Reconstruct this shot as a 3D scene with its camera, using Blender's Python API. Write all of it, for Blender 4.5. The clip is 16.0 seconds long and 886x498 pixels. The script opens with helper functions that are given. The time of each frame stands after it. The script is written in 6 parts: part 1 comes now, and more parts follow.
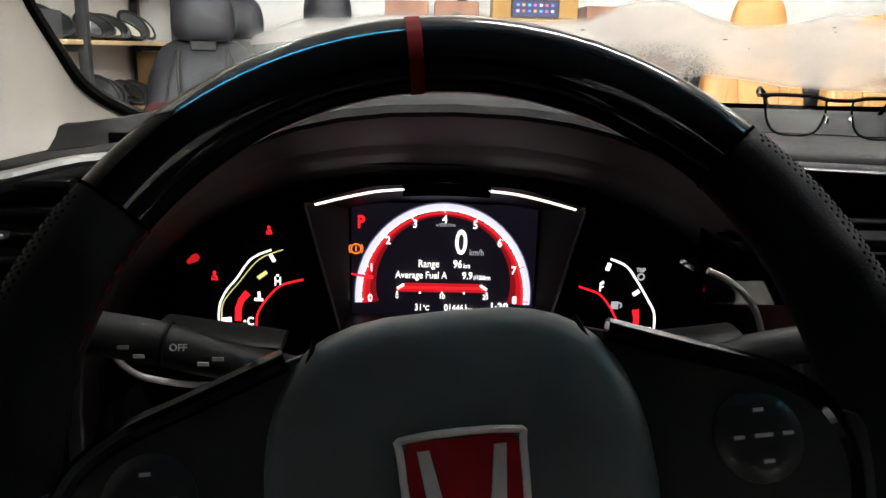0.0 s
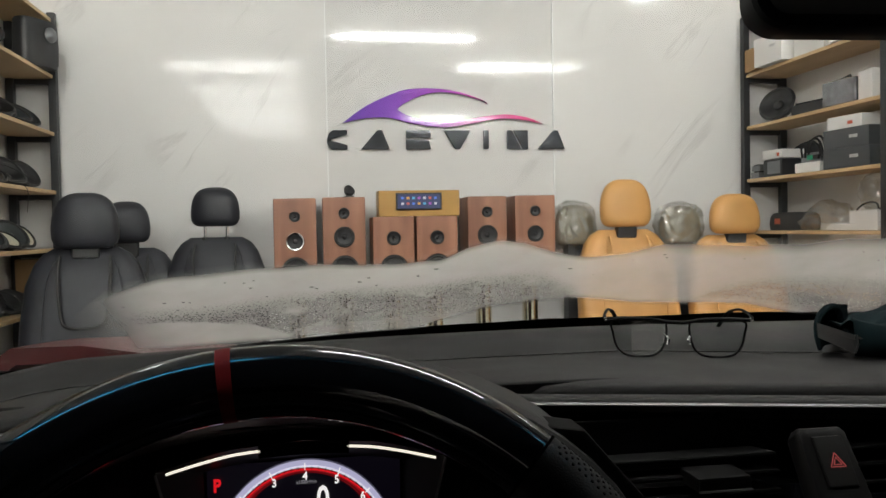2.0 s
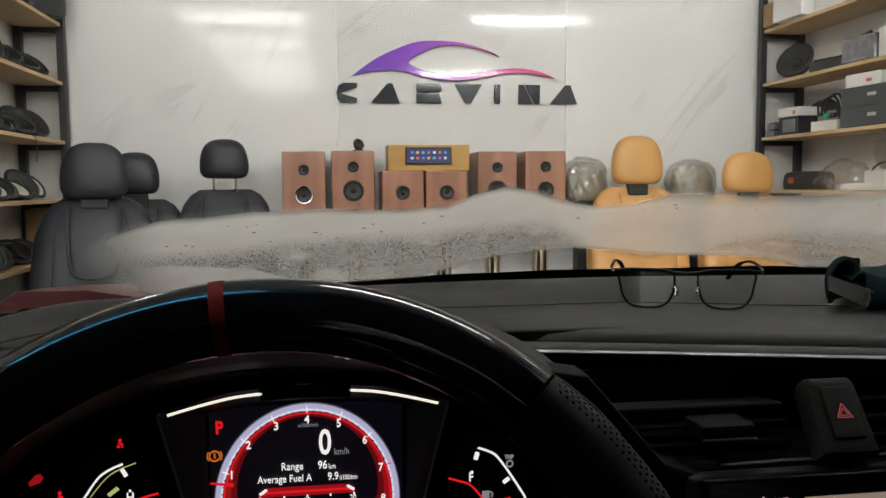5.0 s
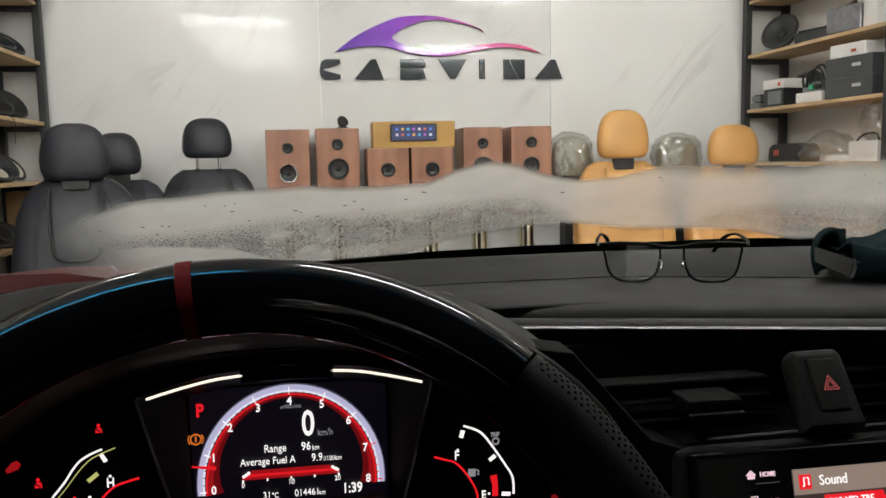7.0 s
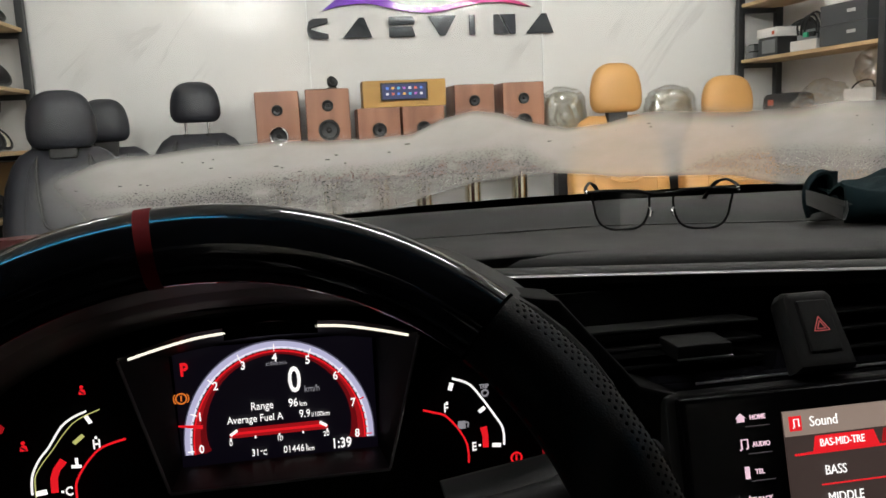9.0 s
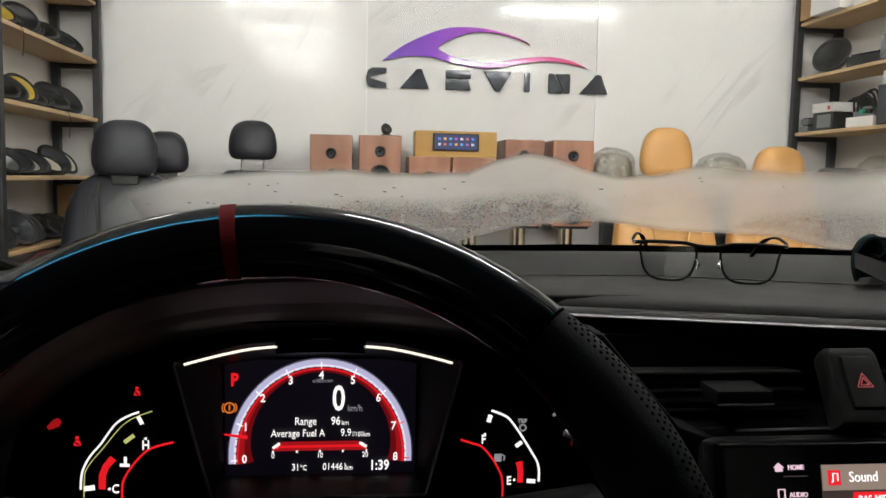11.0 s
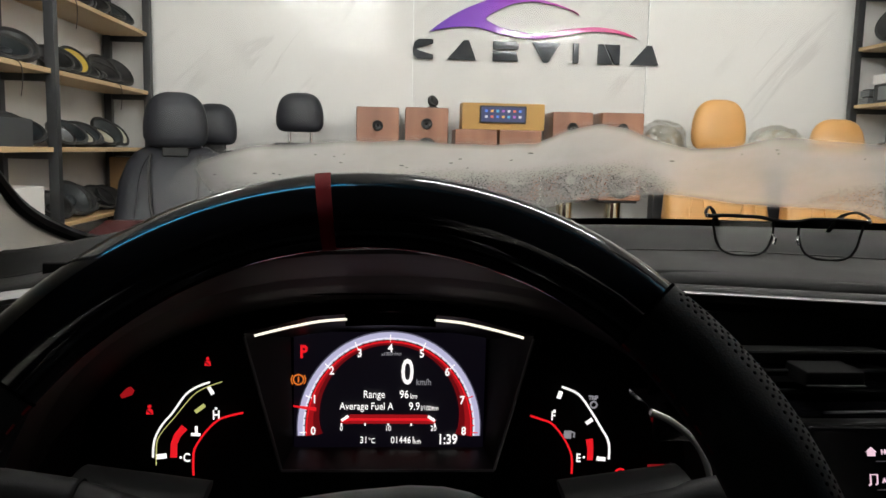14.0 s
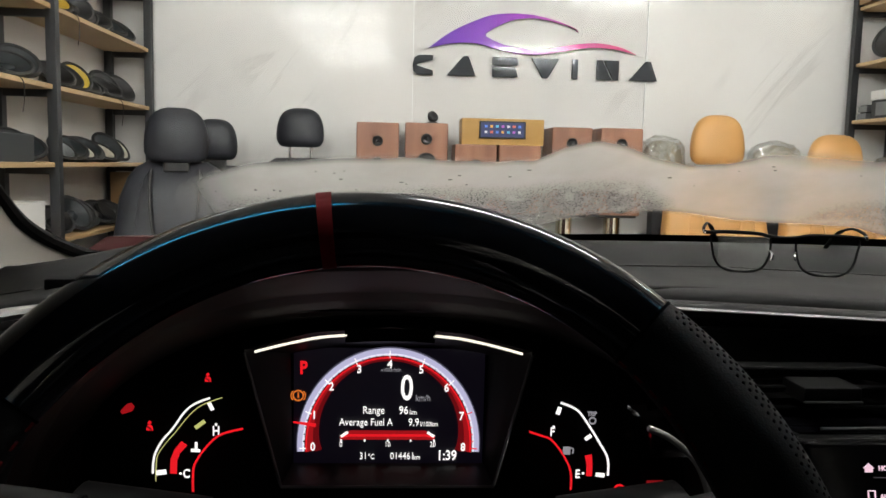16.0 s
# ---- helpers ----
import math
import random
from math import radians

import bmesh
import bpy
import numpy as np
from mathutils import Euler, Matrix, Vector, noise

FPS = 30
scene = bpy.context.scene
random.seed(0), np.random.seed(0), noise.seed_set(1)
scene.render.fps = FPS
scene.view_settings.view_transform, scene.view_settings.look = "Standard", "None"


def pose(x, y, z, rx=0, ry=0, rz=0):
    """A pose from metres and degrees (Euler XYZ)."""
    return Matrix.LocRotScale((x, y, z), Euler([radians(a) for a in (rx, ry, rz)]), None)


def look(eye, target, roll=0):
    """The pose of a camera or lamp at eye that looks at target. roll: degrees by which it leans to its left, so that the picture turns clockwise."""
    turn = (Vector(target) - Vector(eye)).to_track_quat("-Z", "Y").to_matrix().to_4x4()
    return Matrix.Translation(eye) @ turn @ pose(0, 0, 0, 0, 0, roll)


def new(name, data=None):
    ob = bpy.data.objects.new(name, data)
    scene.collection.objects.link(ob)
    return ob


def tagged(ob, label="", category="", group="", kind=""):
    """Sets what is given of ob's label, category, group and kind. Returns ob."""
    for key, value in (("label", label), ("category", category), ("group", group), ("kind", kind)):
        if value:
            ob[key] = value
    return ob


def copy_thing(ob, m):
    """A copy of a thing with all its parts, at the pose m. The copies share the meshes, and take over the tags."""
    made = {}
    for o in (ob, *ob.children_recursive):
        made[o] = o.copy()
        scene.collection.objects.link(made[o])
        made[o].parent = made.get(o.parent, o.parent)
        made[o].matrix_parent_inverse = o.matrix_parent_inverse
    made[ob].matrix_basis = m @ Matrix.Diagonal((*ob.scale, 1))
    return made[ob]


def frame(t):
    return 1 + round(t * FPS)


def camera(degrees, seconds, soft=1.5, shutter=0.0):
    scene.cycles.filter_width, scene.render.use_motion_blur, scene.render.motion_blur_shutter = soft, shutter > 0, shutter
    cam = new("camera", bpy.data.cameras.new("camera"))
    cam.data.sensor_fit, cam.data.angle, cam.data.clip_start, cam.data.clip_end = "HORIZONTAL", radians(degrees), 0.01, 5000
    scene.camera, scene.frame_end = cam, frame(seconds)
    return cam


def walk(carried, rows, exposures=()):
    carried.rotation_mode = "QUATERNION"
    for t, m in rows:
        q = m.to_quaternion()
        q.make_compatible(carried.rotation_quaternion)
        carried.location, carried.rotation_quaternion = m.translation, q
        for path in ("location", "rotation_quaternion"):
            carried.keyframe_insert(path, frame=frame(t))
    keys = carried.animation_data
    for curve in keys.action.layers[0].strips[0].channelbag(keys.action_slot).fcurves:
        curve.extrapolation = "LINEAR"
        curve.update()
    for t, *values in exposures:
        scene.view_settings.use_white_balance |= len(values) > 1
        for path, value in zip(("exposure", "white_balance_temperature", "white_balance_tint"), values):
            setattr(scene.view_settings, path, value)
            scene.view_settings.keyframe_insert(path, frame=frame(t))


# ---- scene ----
cam = camera(58.5, 16.0, soft=1.5)
PATH = [
    (0, (-0.0226, 0.0187, 1.1249), (0.0440, 1.9573, 0.6379), 1.56),
    (0.5, (-0.0211, 0.0116, 1.1396), (0.0951, 1.9848, 0.8347), 0.99),
    (1, (-0.0066, 0.0079, 1.1663), (0.1710, 1.9927, 0.9963), 0.04),
    (1.5, (0.0079, 0.0118, 1.1814), (0.2669, 1.9927, 1.0869), -0.78),
    (2, (0.0142, 0.0124, 1.1869), (0.3264, 1.9872, 1.1349), -1.07),
    (2.5, (0.0172, 0.0131, 1.1878), (0.3472, 1.9853, 1.1509), -1.06),
    (3, (0.0164, 0.0148, 1.1866), (0.3411, 1.9877, 1.1387), -0.87),
    (3.5, (0.0184, 0.0175, 1.1827), (0.3263, 1.9922, 1.1067), -0.84),
    (4, (0.0200, 0.0220, 1.1763), (0.3126, 1.9972, 1.0619), -0.53),
    (4.2, (0.0196, 0.0218, 1.1750), (0.3056, 1.9971, 1.0469), -0.44),
    (6.3, (0.0211, 0.0269, 1.1790), (0.3065, 1.9983, 0.9988), -0.35),
    (6.5, (0.0246, 0.0304, 1.1761), (0.3185, 1.9997, 0.9879), -0.84),
    (7, (0.0257, 0.0327, 1.1747), (0.3404, 1.9958, 0.9577), -1.14),
    (7.5, (0.0376, 0.0361, 1.1752), (0.3765, 1.9927, 0.9364), -1.93),
    (8, (0.0429, 0.0387, 1.1756), (0.4013, 1.9887, 0.9130), -2.54),
    (8.5, (0.0375, 0.0421, 1.1684), (0.3728, 1.9913, 0.8713), -2.70),
    (8.7, (0.0375, 0.0429, 1.1666), (0.3619, 1.9910, 0.8511), -2.81),
    (10.8, (0.0264, 0.0220, 1.1523), (0.2574, 1.9978, 0.9459), 0.76),
    (11, (0.0256, 0.0210, 1.1506), (0.2465, 2.0007, 0.9713), 1.15),
    (11.5, (0.0226, 0.0222, 1.1504), (0.2175, 2.0068, 0.9971), 1.24),
    (12, (0.0152, 0.0257, 1.1504), (0.1841, 2.0108, 0.9749), 0.92),
    (12.5, (0.0075, 0.0268, 1.1504), (0.1561, 2.0103, 0.9411), 0.90),
    (13, (0.0051, 0.0267, 1.1508), (0.1370, 2.0095, 0.9242), 0.98),
    (13.5, (0.0013, 0.0336, 1.1478), (0.1234, 2.0153, 0.9066), 1.15),
    (14, (0.0029, 0.0359, 1.1480), (0.1224, 2.0168, 0.9001), 1.30),
    (14.5, (0.0033, 0.0339, 1.1487), (0.1211, 2.0160, 0.9094), 1.33),
    (15, (0.0038, 0.0332, 1.1495), (0.1211, 2.0168, 0.9230), 1.24),
    (15.5, (0.0034, 0.0329, 1.1497), (0.1211, 2.0177, 0.9335), 1.19),
    (16, (0.0030, 0.0319, 1.1500), (0.1224, 2.0171, 0.9385), 1.31),
]
walk(cam, [(t, look(eye, target, roll)) for t, eye, target, roll in PATH], exposures=((0.0, 1.2), (0.5, 0.8), (1.0, 0.35), (1.5, 0.1), (3.5, -0.05), (6.5, 0.15), (8.0, 0.22), (11.0, 0.27), (16.0, 0.30)))

# ---- world and lamps: a closed showroom lit by ceiling tubes ----
world = bpy.data.worlds.new("world")
scene.world = world
world.use_nodes = True
world.node_tree.nodes["Background"].inputs[0].default_value = (0.5, 0.52, 0.55, 1)
world.node_tree.nodes["Background"].inputs[1].default_value = 0.02
scene.view_settings.exposure = 0.0

TUBE_POWER = 140.0         # emission of the ceiling tubes
WALL_Y = 4.0              # the marble wall ahead
ROOM_L, ROOM_R, ROOM_BACK, ROOM_H = -1.40, 2.56, -6.0, 2.80


# ---- materials ----
def mat(name, color, rough=0.5, metal=0.0, vary=0.12, scale=8.0, bump=0.0, bscale=60.0, relief=0.002, coat=0.0, spec=0.5, coat_rough=0.05):
    """A surface with grain at two scales: blotches in the colour and fine relief."""
    m = bpy.data.materials.new(name)
    m.use_nodes = True
    nt = m.node_tree
    b = nt.nodes["Principled BSDF"]
    b.inputs["Roughness"].default_value = rough
    b.inputs["Metallic"].default_value = metal
    b.inputs["Coat Weight"].default_value = coat
    b.inputs["Coat Roughness"].default_value = coat_rough
    b.inputs["Specular IOR Level"].default_value = spec
    tc = nt.nodes.new("ShaderNodeTexCoord")
    n1 = nt.nodes.new("ShaderNodeTexNoise")
    n1.inputs["Scale"].default_value = scale
    n1.inputs["Detail"].default_value = 5
    nt.links.new(tc.outputs["Object"], n1.inputs["Vector"])
    ramp = nt.nodes.new("ShaderNodeValToRGB")
    ramp.color_ramp.elements[0].position, ramp.color_ramp.elements[1].position = 0.3, 0.7
    ramp.color_ramp.elements[0].color = (*[c * (1 - vary) for c in color], 1)
    ramp.color_ramp.elements[1].color = (*[min(1, c * (1 + vary)) for c in color], 1)
    nt.links.new(n1.outputs["Fac"], ramp.inputs["Fac"])
    nt.links.new(ramp.outputs["Color"], b.inputs["Base Color"])
    rm = nt.nodes.new("ShaderNodeMapRange")
    rm.inputs["To Min"].default_value, rm.inputs["To Max"].default_value = rough * 0.85, min(1, rough * 1.15)
    nt.links.new(n1.outputs["Fac"], rm.inputs["Value"])
    nt.links.new(rm.outputs["Result"], b.inputs["Roughness"])
    if bump > 0:
        n2 = nt.nodes.new("ShaderNodeTexNoise")
        n2.inputs["Scale"].default_value = bscale
        n2.inputs["Detail"].default_value = 3
        nt.links.new(tc.outputs["Object"], n2.inputs["Vector"])
        bp = nt.nodes.new("ShaderNodeBump")
        bp.inputs["Strength"].default_value = bump
        bp.inputs["Distance"].default_value = relief
        nt.links.new(n2.outputs["Fac"], bp.inputs["Height"])
        nt.links.new(bp.outputs["Normal"], b.inputs["Normal"])
    return m


def glow(name, color, strength):
    m = bpy.data.materials.new(name)
    m.use_nodes = True
    b = m.node_tree.nodes["Principled BSDF"]
    b.inputs["Base Color"].default_value = (*[c * 0.3 for c in color], 1)
    b.inputs["Emission Color"].default_value = (*color, 1)
    b.inputs["Emission Strength"].default_value = strength
    return m


def wood(name, light, dark, rough=0.45, stretch=(1.0, 1.0, 0.12), scale=14.0, coat=0.0):
    """Straight-grained veneer: stretched noise bands along the local z axis."""
    m = mat(name, light, rough, coat=coat)
    nt = m.node_tree
    b = nt.nodes["Principled BSDF"]
    tc = nt.nodes.new("ShaderNodeTexCoord")
    info = nt.nodes.new("ShaderNodeObjectInfo")
    mp = nt.nodes.new("ShaderNodeMapping")
    mp.inputs["Scale"].default_value = stretch
    add = nt.nodes.new("ShaderNodeVectorMath")
    add.operation = "ADD"
    n = nt.nodes.new("ShaderNodeTexNoise")
    n.inputs["Scale"].default_value, n.inputs["Detail"].default_value, n.inputs["Distortion"].default_value = scale, 8, 0.6
    r = nt.nodes.new("ShaderNodeValToRGB")
    r.color_ramp.elements[0].position, r.color_ramp.elements[1].position = 0.32, 0.68
    r.color_ramp.elements[0].color, r.color_ramp.elements[1].color = (*dark, 1), (*light, 1)
    nt.links.new(tc.outputs["Object"], add.inputs[0])
    nt.links.new(info.outputs["Random"], add.inputs[1])
    nt.links.new(add.outputs["Vector"], mp.inputs["Vector"])
    nt.links.new(mp.outputs["Vector"], n.inputs["Vector"])
    nt.links.new(n.outputs["Fac"], r.inputs["Fac"])
    nt.links.new(r.outputs["Color"], b.inputs["Base Color"])
    return m


def marble(name):
    m = mat(name, (0.66, 0.66, 0.645), 0.085, vary=0.05, scale=1.2, spec=0.17)
    nt = m.node_tree
    b = nt.nodes["Principled BSDF"]
    ramp0 = next(l.from_node for l in nt.links if l.to_socket == b.inputs["Base Color"])
    tc = nt.nodes.new("ShaderNodeTexCoord")
    mp = nt.nodes.new("ShaderNodeMapping")
    turn = nt.nodes.new("ShaderNodeMapping")
    turn.inputs["Rotation"].default_value = (0, radians(48), 0)
    mp.inputs["Scale"].default_value = (0.42, 1, 2.8)
    nz = nt.nodes.new("ShaderNodeTexNoise")
    nz.inputs["Scale"].default_value, nz.inputs["Detail"].default_value, nz.inputs["Distortion"].default_value = 1.6, 7, 0.5
    sub = nt.nodes.new("ShaderNodeMath")
    sub.operation = "SUBTRACT"
    sub.inputs[1].default_value = 0.5
    ab = nt.nodes.new("ShaderNodeMath")
    ab.operation = "ABSOLUTE"
    vein = nt.nodes.new("ShaderNodeMapRange")
    vein.inputs["From Max"].default_value = 0.022
    vein.inputs["To Min"].default_value, vein.inputs["To Max"].default_value = 0.32, 0.0
    gate = nt.nodes.new("ShaderNodeTexNoise")
    gate.inputs["Scale"].default_value = 2.3
    gr = nt.nodes.new("ShaderNodeMapRange")
    gr.inputs["From Min"].default_value, gr.inputs["From Max"].default_value = 0.46, 0.62
    mul = nt.nodes.new("ShaderNodeMath")
    mul.operation = "MULTIPLY"
    mix = nt.nodes.new("ShaderNodeMix")
    mix.data_type = "RGBA"
    mix.inputs["B"].default_value = (0.36, 0.36, 0.36, 1)
    nt.links.new(tc.outputs["Object"], turn.inputs["Vector"])
    nt.links.new(turn.outputs["Vector"], mp.inputs["Vector"])
    nt.links.new(mp.outputs["Vector"], nz.inputs["Vector"])
    nt.links.new(tc.outputs["Object"], gate.inputs["Vector"])
    nt.links.new(nz.outputs["Fac"], sub.inputs[0])
    nt.links.new(sub.outputs[0], ab.inputs[0])
    nt.links.new(ab.outputs[0], vein.inputs["Value"])
    nt.links.new(gate.outputs["Fac"], gr.inputs["Value"])
    nt.links.new(vein.outputs["Result"], mul.inputs[0])
    nt.links.new(gr.outputs["Result"], mul.inputs[1])
    nt.links.new(mul.outputs[0], mix.inputs["Factor"])
    nt.links.new(ramp0.outputs["Color"], mix.inputs["A"])
    nt.links.new(mix.outputs["Result"], b.inputs["Base Color"])
    return m


def clear_glass(name, tint=(0.95, 0.97, 0.96), gloss=0.0, mirror=0.04):
    """A thin pane: see-through, with a small share of mirror."""
    m = bpy.data.materials.new(name)
    m.use_nodes = True
    nt = m.node_tree
    out = nt.nodes["Material Output"]
    nt.nodes.remove(nt.nodes["Principled BSDF"])
    tr = nt.nodes.new("ShaderNodeBsdfTransparent")
    tr.inputs["Color"].default_value = (*tint, 1)
    gl = nt.nodes.new("ShaderNodeBsdfGlossy")
    gl.inputs["Roughness"].default_value = gloss
    mx = nt.nodes.new("ShaderNodeMixShader")
    mx.inputs[0].default_value = mirror
    nt.links.new(tr.outputs[0], mx.inputs[1])
    nt.links.new(gl.outputs[0], mx.inputs[2])
    nt.links.new(mx.outputs[0], out.inputs["Surface"])
    return m


MARBLE = marble("polished white marble")
PLASTER = mat("painted plaster", (0.80, 0.78, 0.745), 0.8, vary=0.06, bump=0.2)
CEILING = mat("white ceiling board", (0.85, 0.85, 0.84), 0.85, vary=0.04)
FLOOR = mat("pale grey floor tile", (0.52, 0.515, 0.50), 0.3, vary=0.1)
STEEL = mat("black painted steel", (0.02, 0.021, 0.023), 0.45, vary=0.3, bump=0.1)
PLY = wood("pale plywood board", (0.60, 0.43, 0.24), (0.50, 0.33, 0.16), 0.5, (1, 0.08, 1), 10)
SPEAKER_WOOD = wood("reddish walnut veneer", (0.33, 0.15, 0.085), (0.20, 0.08, 0.045), 0.4, (1, 1, 0.1), 12, coat=0.15)
BAMBOO = wood("yellow lacquered board", (0.42, 0.24, 0.055), (0.33, 0.17, 0.035), 0.4, (0.1, 1, 1), 14)
CONE = mat("matt black cone", (0.012, 0.012, 0.013), 0.5, vary=0.3)
RUBBER = mat("black rubber", (0.02, 0.02, 0.02), 0.65, vary=0.2)
BLACK_LEATHER = mat("black leather", (0.015, 0.016, 0.021), 0.45, vary=0.25, scale=12, bump=0.35, bscale=260, spec=0.35)
CAMEL = mat("camel leather", (0.56, 0.30, 0.10), 0.45, vary=0.1, scale=10, bump=0.3, bscale=240)
CHROME = mat("chrome", (0.75, 0.75, 0.76), 0.12, 1.0, vary=0.04)
GREY_FOAM = mat("grey foam", (0.34, 0.32, 0.26), 0.8, vary=0.2)
WHITE_CARD = mat("white cardboard", (0.72, 0.71, 0.69), 0.6, vary=0.06)
BLACK_CARD = mat("dark grey cardboard", (0.045, 0.05, 0.055), 0.5, vary=0.15)
BROWN_CARD = mat("brown cardboard", (0.33, 0.20, 0.09), 0.7, vary=0.12)
GREY_METAL = mat("grey metal", (0.22, 0.23, 0.24), 0.4, 0.6)
YELLOW = mat("yellow woven cone", (0.55, 0.38, 0.05), 0.5)
CREAM = mat("cream cone", (0.55, 0.52, 0.42), 0.5)
BLUE_GREY = mat("blue grey cone", (0.022, 0.028, 0.032), 0.4)
GREEN = mat("green connector", (0.03, 0.35, 0.18), 0.4)
ORANGE_RED = mat("orange red sticker", (0.55, 0.10, 0.04), 0.5)
BAG = clear_glass("clear plastic bag", (0.90, 0.90, 0.88), 0.16, 0.22)


def printed_acrylic(name):
    """Glossy acrylic printed violet to pink along its length."""
    m = mat(name, (0.2, 0.04, 0.4), 0.12, coat=0.7)
    nt = m.node_tree
    tc = nt.nodes.new("ShaderNodeTexCoord")
    sep = nt.nodes.new("ShaderNodeSeparateXYZ")
    rng_x = nt.nodes.new("ShaderNodeMapRange")
    rng_x.inputs["From Min"].default_value, rng_x.inputs["From Max"].default_value = 0.14, 1.18
    ramp = nt.nodes.new("ShaderNodeValToRGB")
    ramp.color_ramp.elements[0].color = (0.10, 0.03, 0.36, 1)
    ramp.color_ramp.elements[1].color = (0.60, 0.035, 0.16, 1)
    for at, col in ((0.28, (0.20, 0.035, 0.46, 1)), (0.50, (0.30, 0.03, 0.40, 1)), (0.72, (0.52, 0.05, 0.26, 1))):
        ramp.color_ramp.elements.new(at).color = col
    nt.links.new(tc.outputs["Object"], sep.inputs[0])
    nt.links.new(sep.outputs["X"], rng_x.inputs["Value"])
    nt.links.new(rng_x.outputs["Result"], ramp.inputs["Fac"])
    nt.links.new(ramp.outputs["Color"], nt.nodes["Principled BSDF"].inputs["Base Color"])
    return m


PLUM = printed_acrylic("violet to pink acrylic")
SIGN_DARK = mat("dark mirror acrylic", (0.02, 0.024, 0.03), 0.1, 0.3)
TUBE = glow("lit tube", (1.0, 0.985, 0.95), TUBE_POWER)
LAMP_BODY = mat("white lamp housing", (0.8, 0.8, 0.8), 0.4)


# ---- mesh helpers ----
def finish(bm, angle=35):
    """Mesh data with smooth shading that keeps large faces flat: normals weighted by face area."""
    bmesh.ops.recalc_face_normals(bm, faces=bm.faces[:])
    bm.normal_update()
    limit = math.cos(radians(angle))
    area = {f: f.calc_area() for f in bm.faces}
    normals = []
    for f in bm.faces:
        for v in f.verts:
            n = Vector((0, 0, 0))
            for g in v.link_faces:
                if g.normal.dot(f.normal) > limit:
                    n += g.normal * area[g]
            normals.append(n.normalized() if n.length > 0 else f.normal.copy())
    me = bpy.data.meshes.new("mesh")
    bm.to_mesh(me)
    bm.free()
    me.polygons.foreach_set("use_smooth", [True] * len(me.polygons))
    me.normals_split_custom_set(normals)
    return me


def part(name, bm, material, parent=None, label="", m=None, angle=35):
    """Links a bmesh as one mesh object under a thing or under a part."""
    me = bm if isinstance(bm, bpy.types.Mesh) else finish(bm, angle)
    if not me.materials:
        me.materials.append(material)
    ob = new(name, me)
    ob.parent = parent
    if m is not None:
        ob.matrix_basis = m
    if label:
        ob["label"] = label
    return ob


def thing(name, m, label, category, group="", kind=""):
    ob = new(name)
    ob.empty_display_size = 0.05
    ob.matrix_basis = m
    return tagged(ob, label, category, group, kind)


def box(sx, sy, sz, at=(0, 0, 0), bevel=0.0, seg=2, bm=None, rot=None):
    """A box of that size centred at a place, with rounded edges."""
    b = bmesh.new()
    bmesh.ops.create_cube(b, size=1)
    bmesh.ops.scale(b, vec=(sx, sy, sz), verts=b.verts)
    if bevel > 0:
        bmesh.ops.bevel(b, geom=b.edges[:], offset=bevel, segments=seg, profile=0.5, affect="EDGES")
    if rot is not None:
        bmesh.ops.transform(b, matrix=rot, verts=b.verts)
    bmesh.ops.translate(b, vec=at, verts=b.verts)
    return merge(bm, b)


def merge(bm, b):
    if bm is None:
        return b
    me = bpy.data.meshes.new("tmp")
    b.to_mesh(me)
    b.free()
    bm.from_mesh(me)
    bpy.data.meshes.remove(me)
    return bm


def lathe(profile, n=32, bm=None, m=None, close=False):
    """Turns a profile of (radius, height) about the local z axis."""
    b = bmesh.new()
    rings = []
    for r, z in profile:
        if r < 1e-6:
            rings.append([b.verts.new((0, 0, z))])
        else:
            rings.append([b.verts.new((r * math.cos(2 * math.pi * k / n), r * math.sin(2 * math.pi * k / n), z)) for k in range(n)])
    for a, c in zip(rings, rings[1:]):
        for k in range(n):
            q = [a[k % len(a)], a[(k + 1) % len(a)], c[(k + 1) % len(c)], c[k % len(c)]]
            q = [v for i, v in enumerate(q) if v not in q[:i]]
            if len(q) > 2:
                b.faces.new(q)
    if m is not None:
        bmesh.ops.transform(b, matrix=m, verts=b.verts)
    return merge(bm, b)


def loft(rings, bm=None, caps=True, closed=True, m=None):
    """Skins rings of points that all have the same count."""
    b = bmesh.new()
    vs = [[b.verts.new(p) for p in ring] for ring in rings]
    n = len(vs[0])
    for a, c in zip(vs, vs[1:]):
        for k in range(n if closed else n - 1):
            b.faces.new((a[k], a[(k + 1) % n], c[(k + 1) % n], c[k]))
    if caps and closed:
        b.faces.new(vs[0][::-1])
        b.faces.new(vs[-1])
    if m is not None:
        bmesh.ops.transform(b, matrix=m, verts=b.verts)
    return merge(bm, b)


def superring(cx, cy, hx, hy, z, n=28, power=2.6):
    """A rounded-square ring in a level plane."""
    out = []
    for k in range(n):
        a = 2 * math.pi * k / n
        c, s = math.cos(a), math.sin(a)
        out.append((cx + hx * math.copysign(abs(c) ** (2 / power), c), cy + hy * math.copysign(abs(s) ** (2 / power), s), z))
    return out


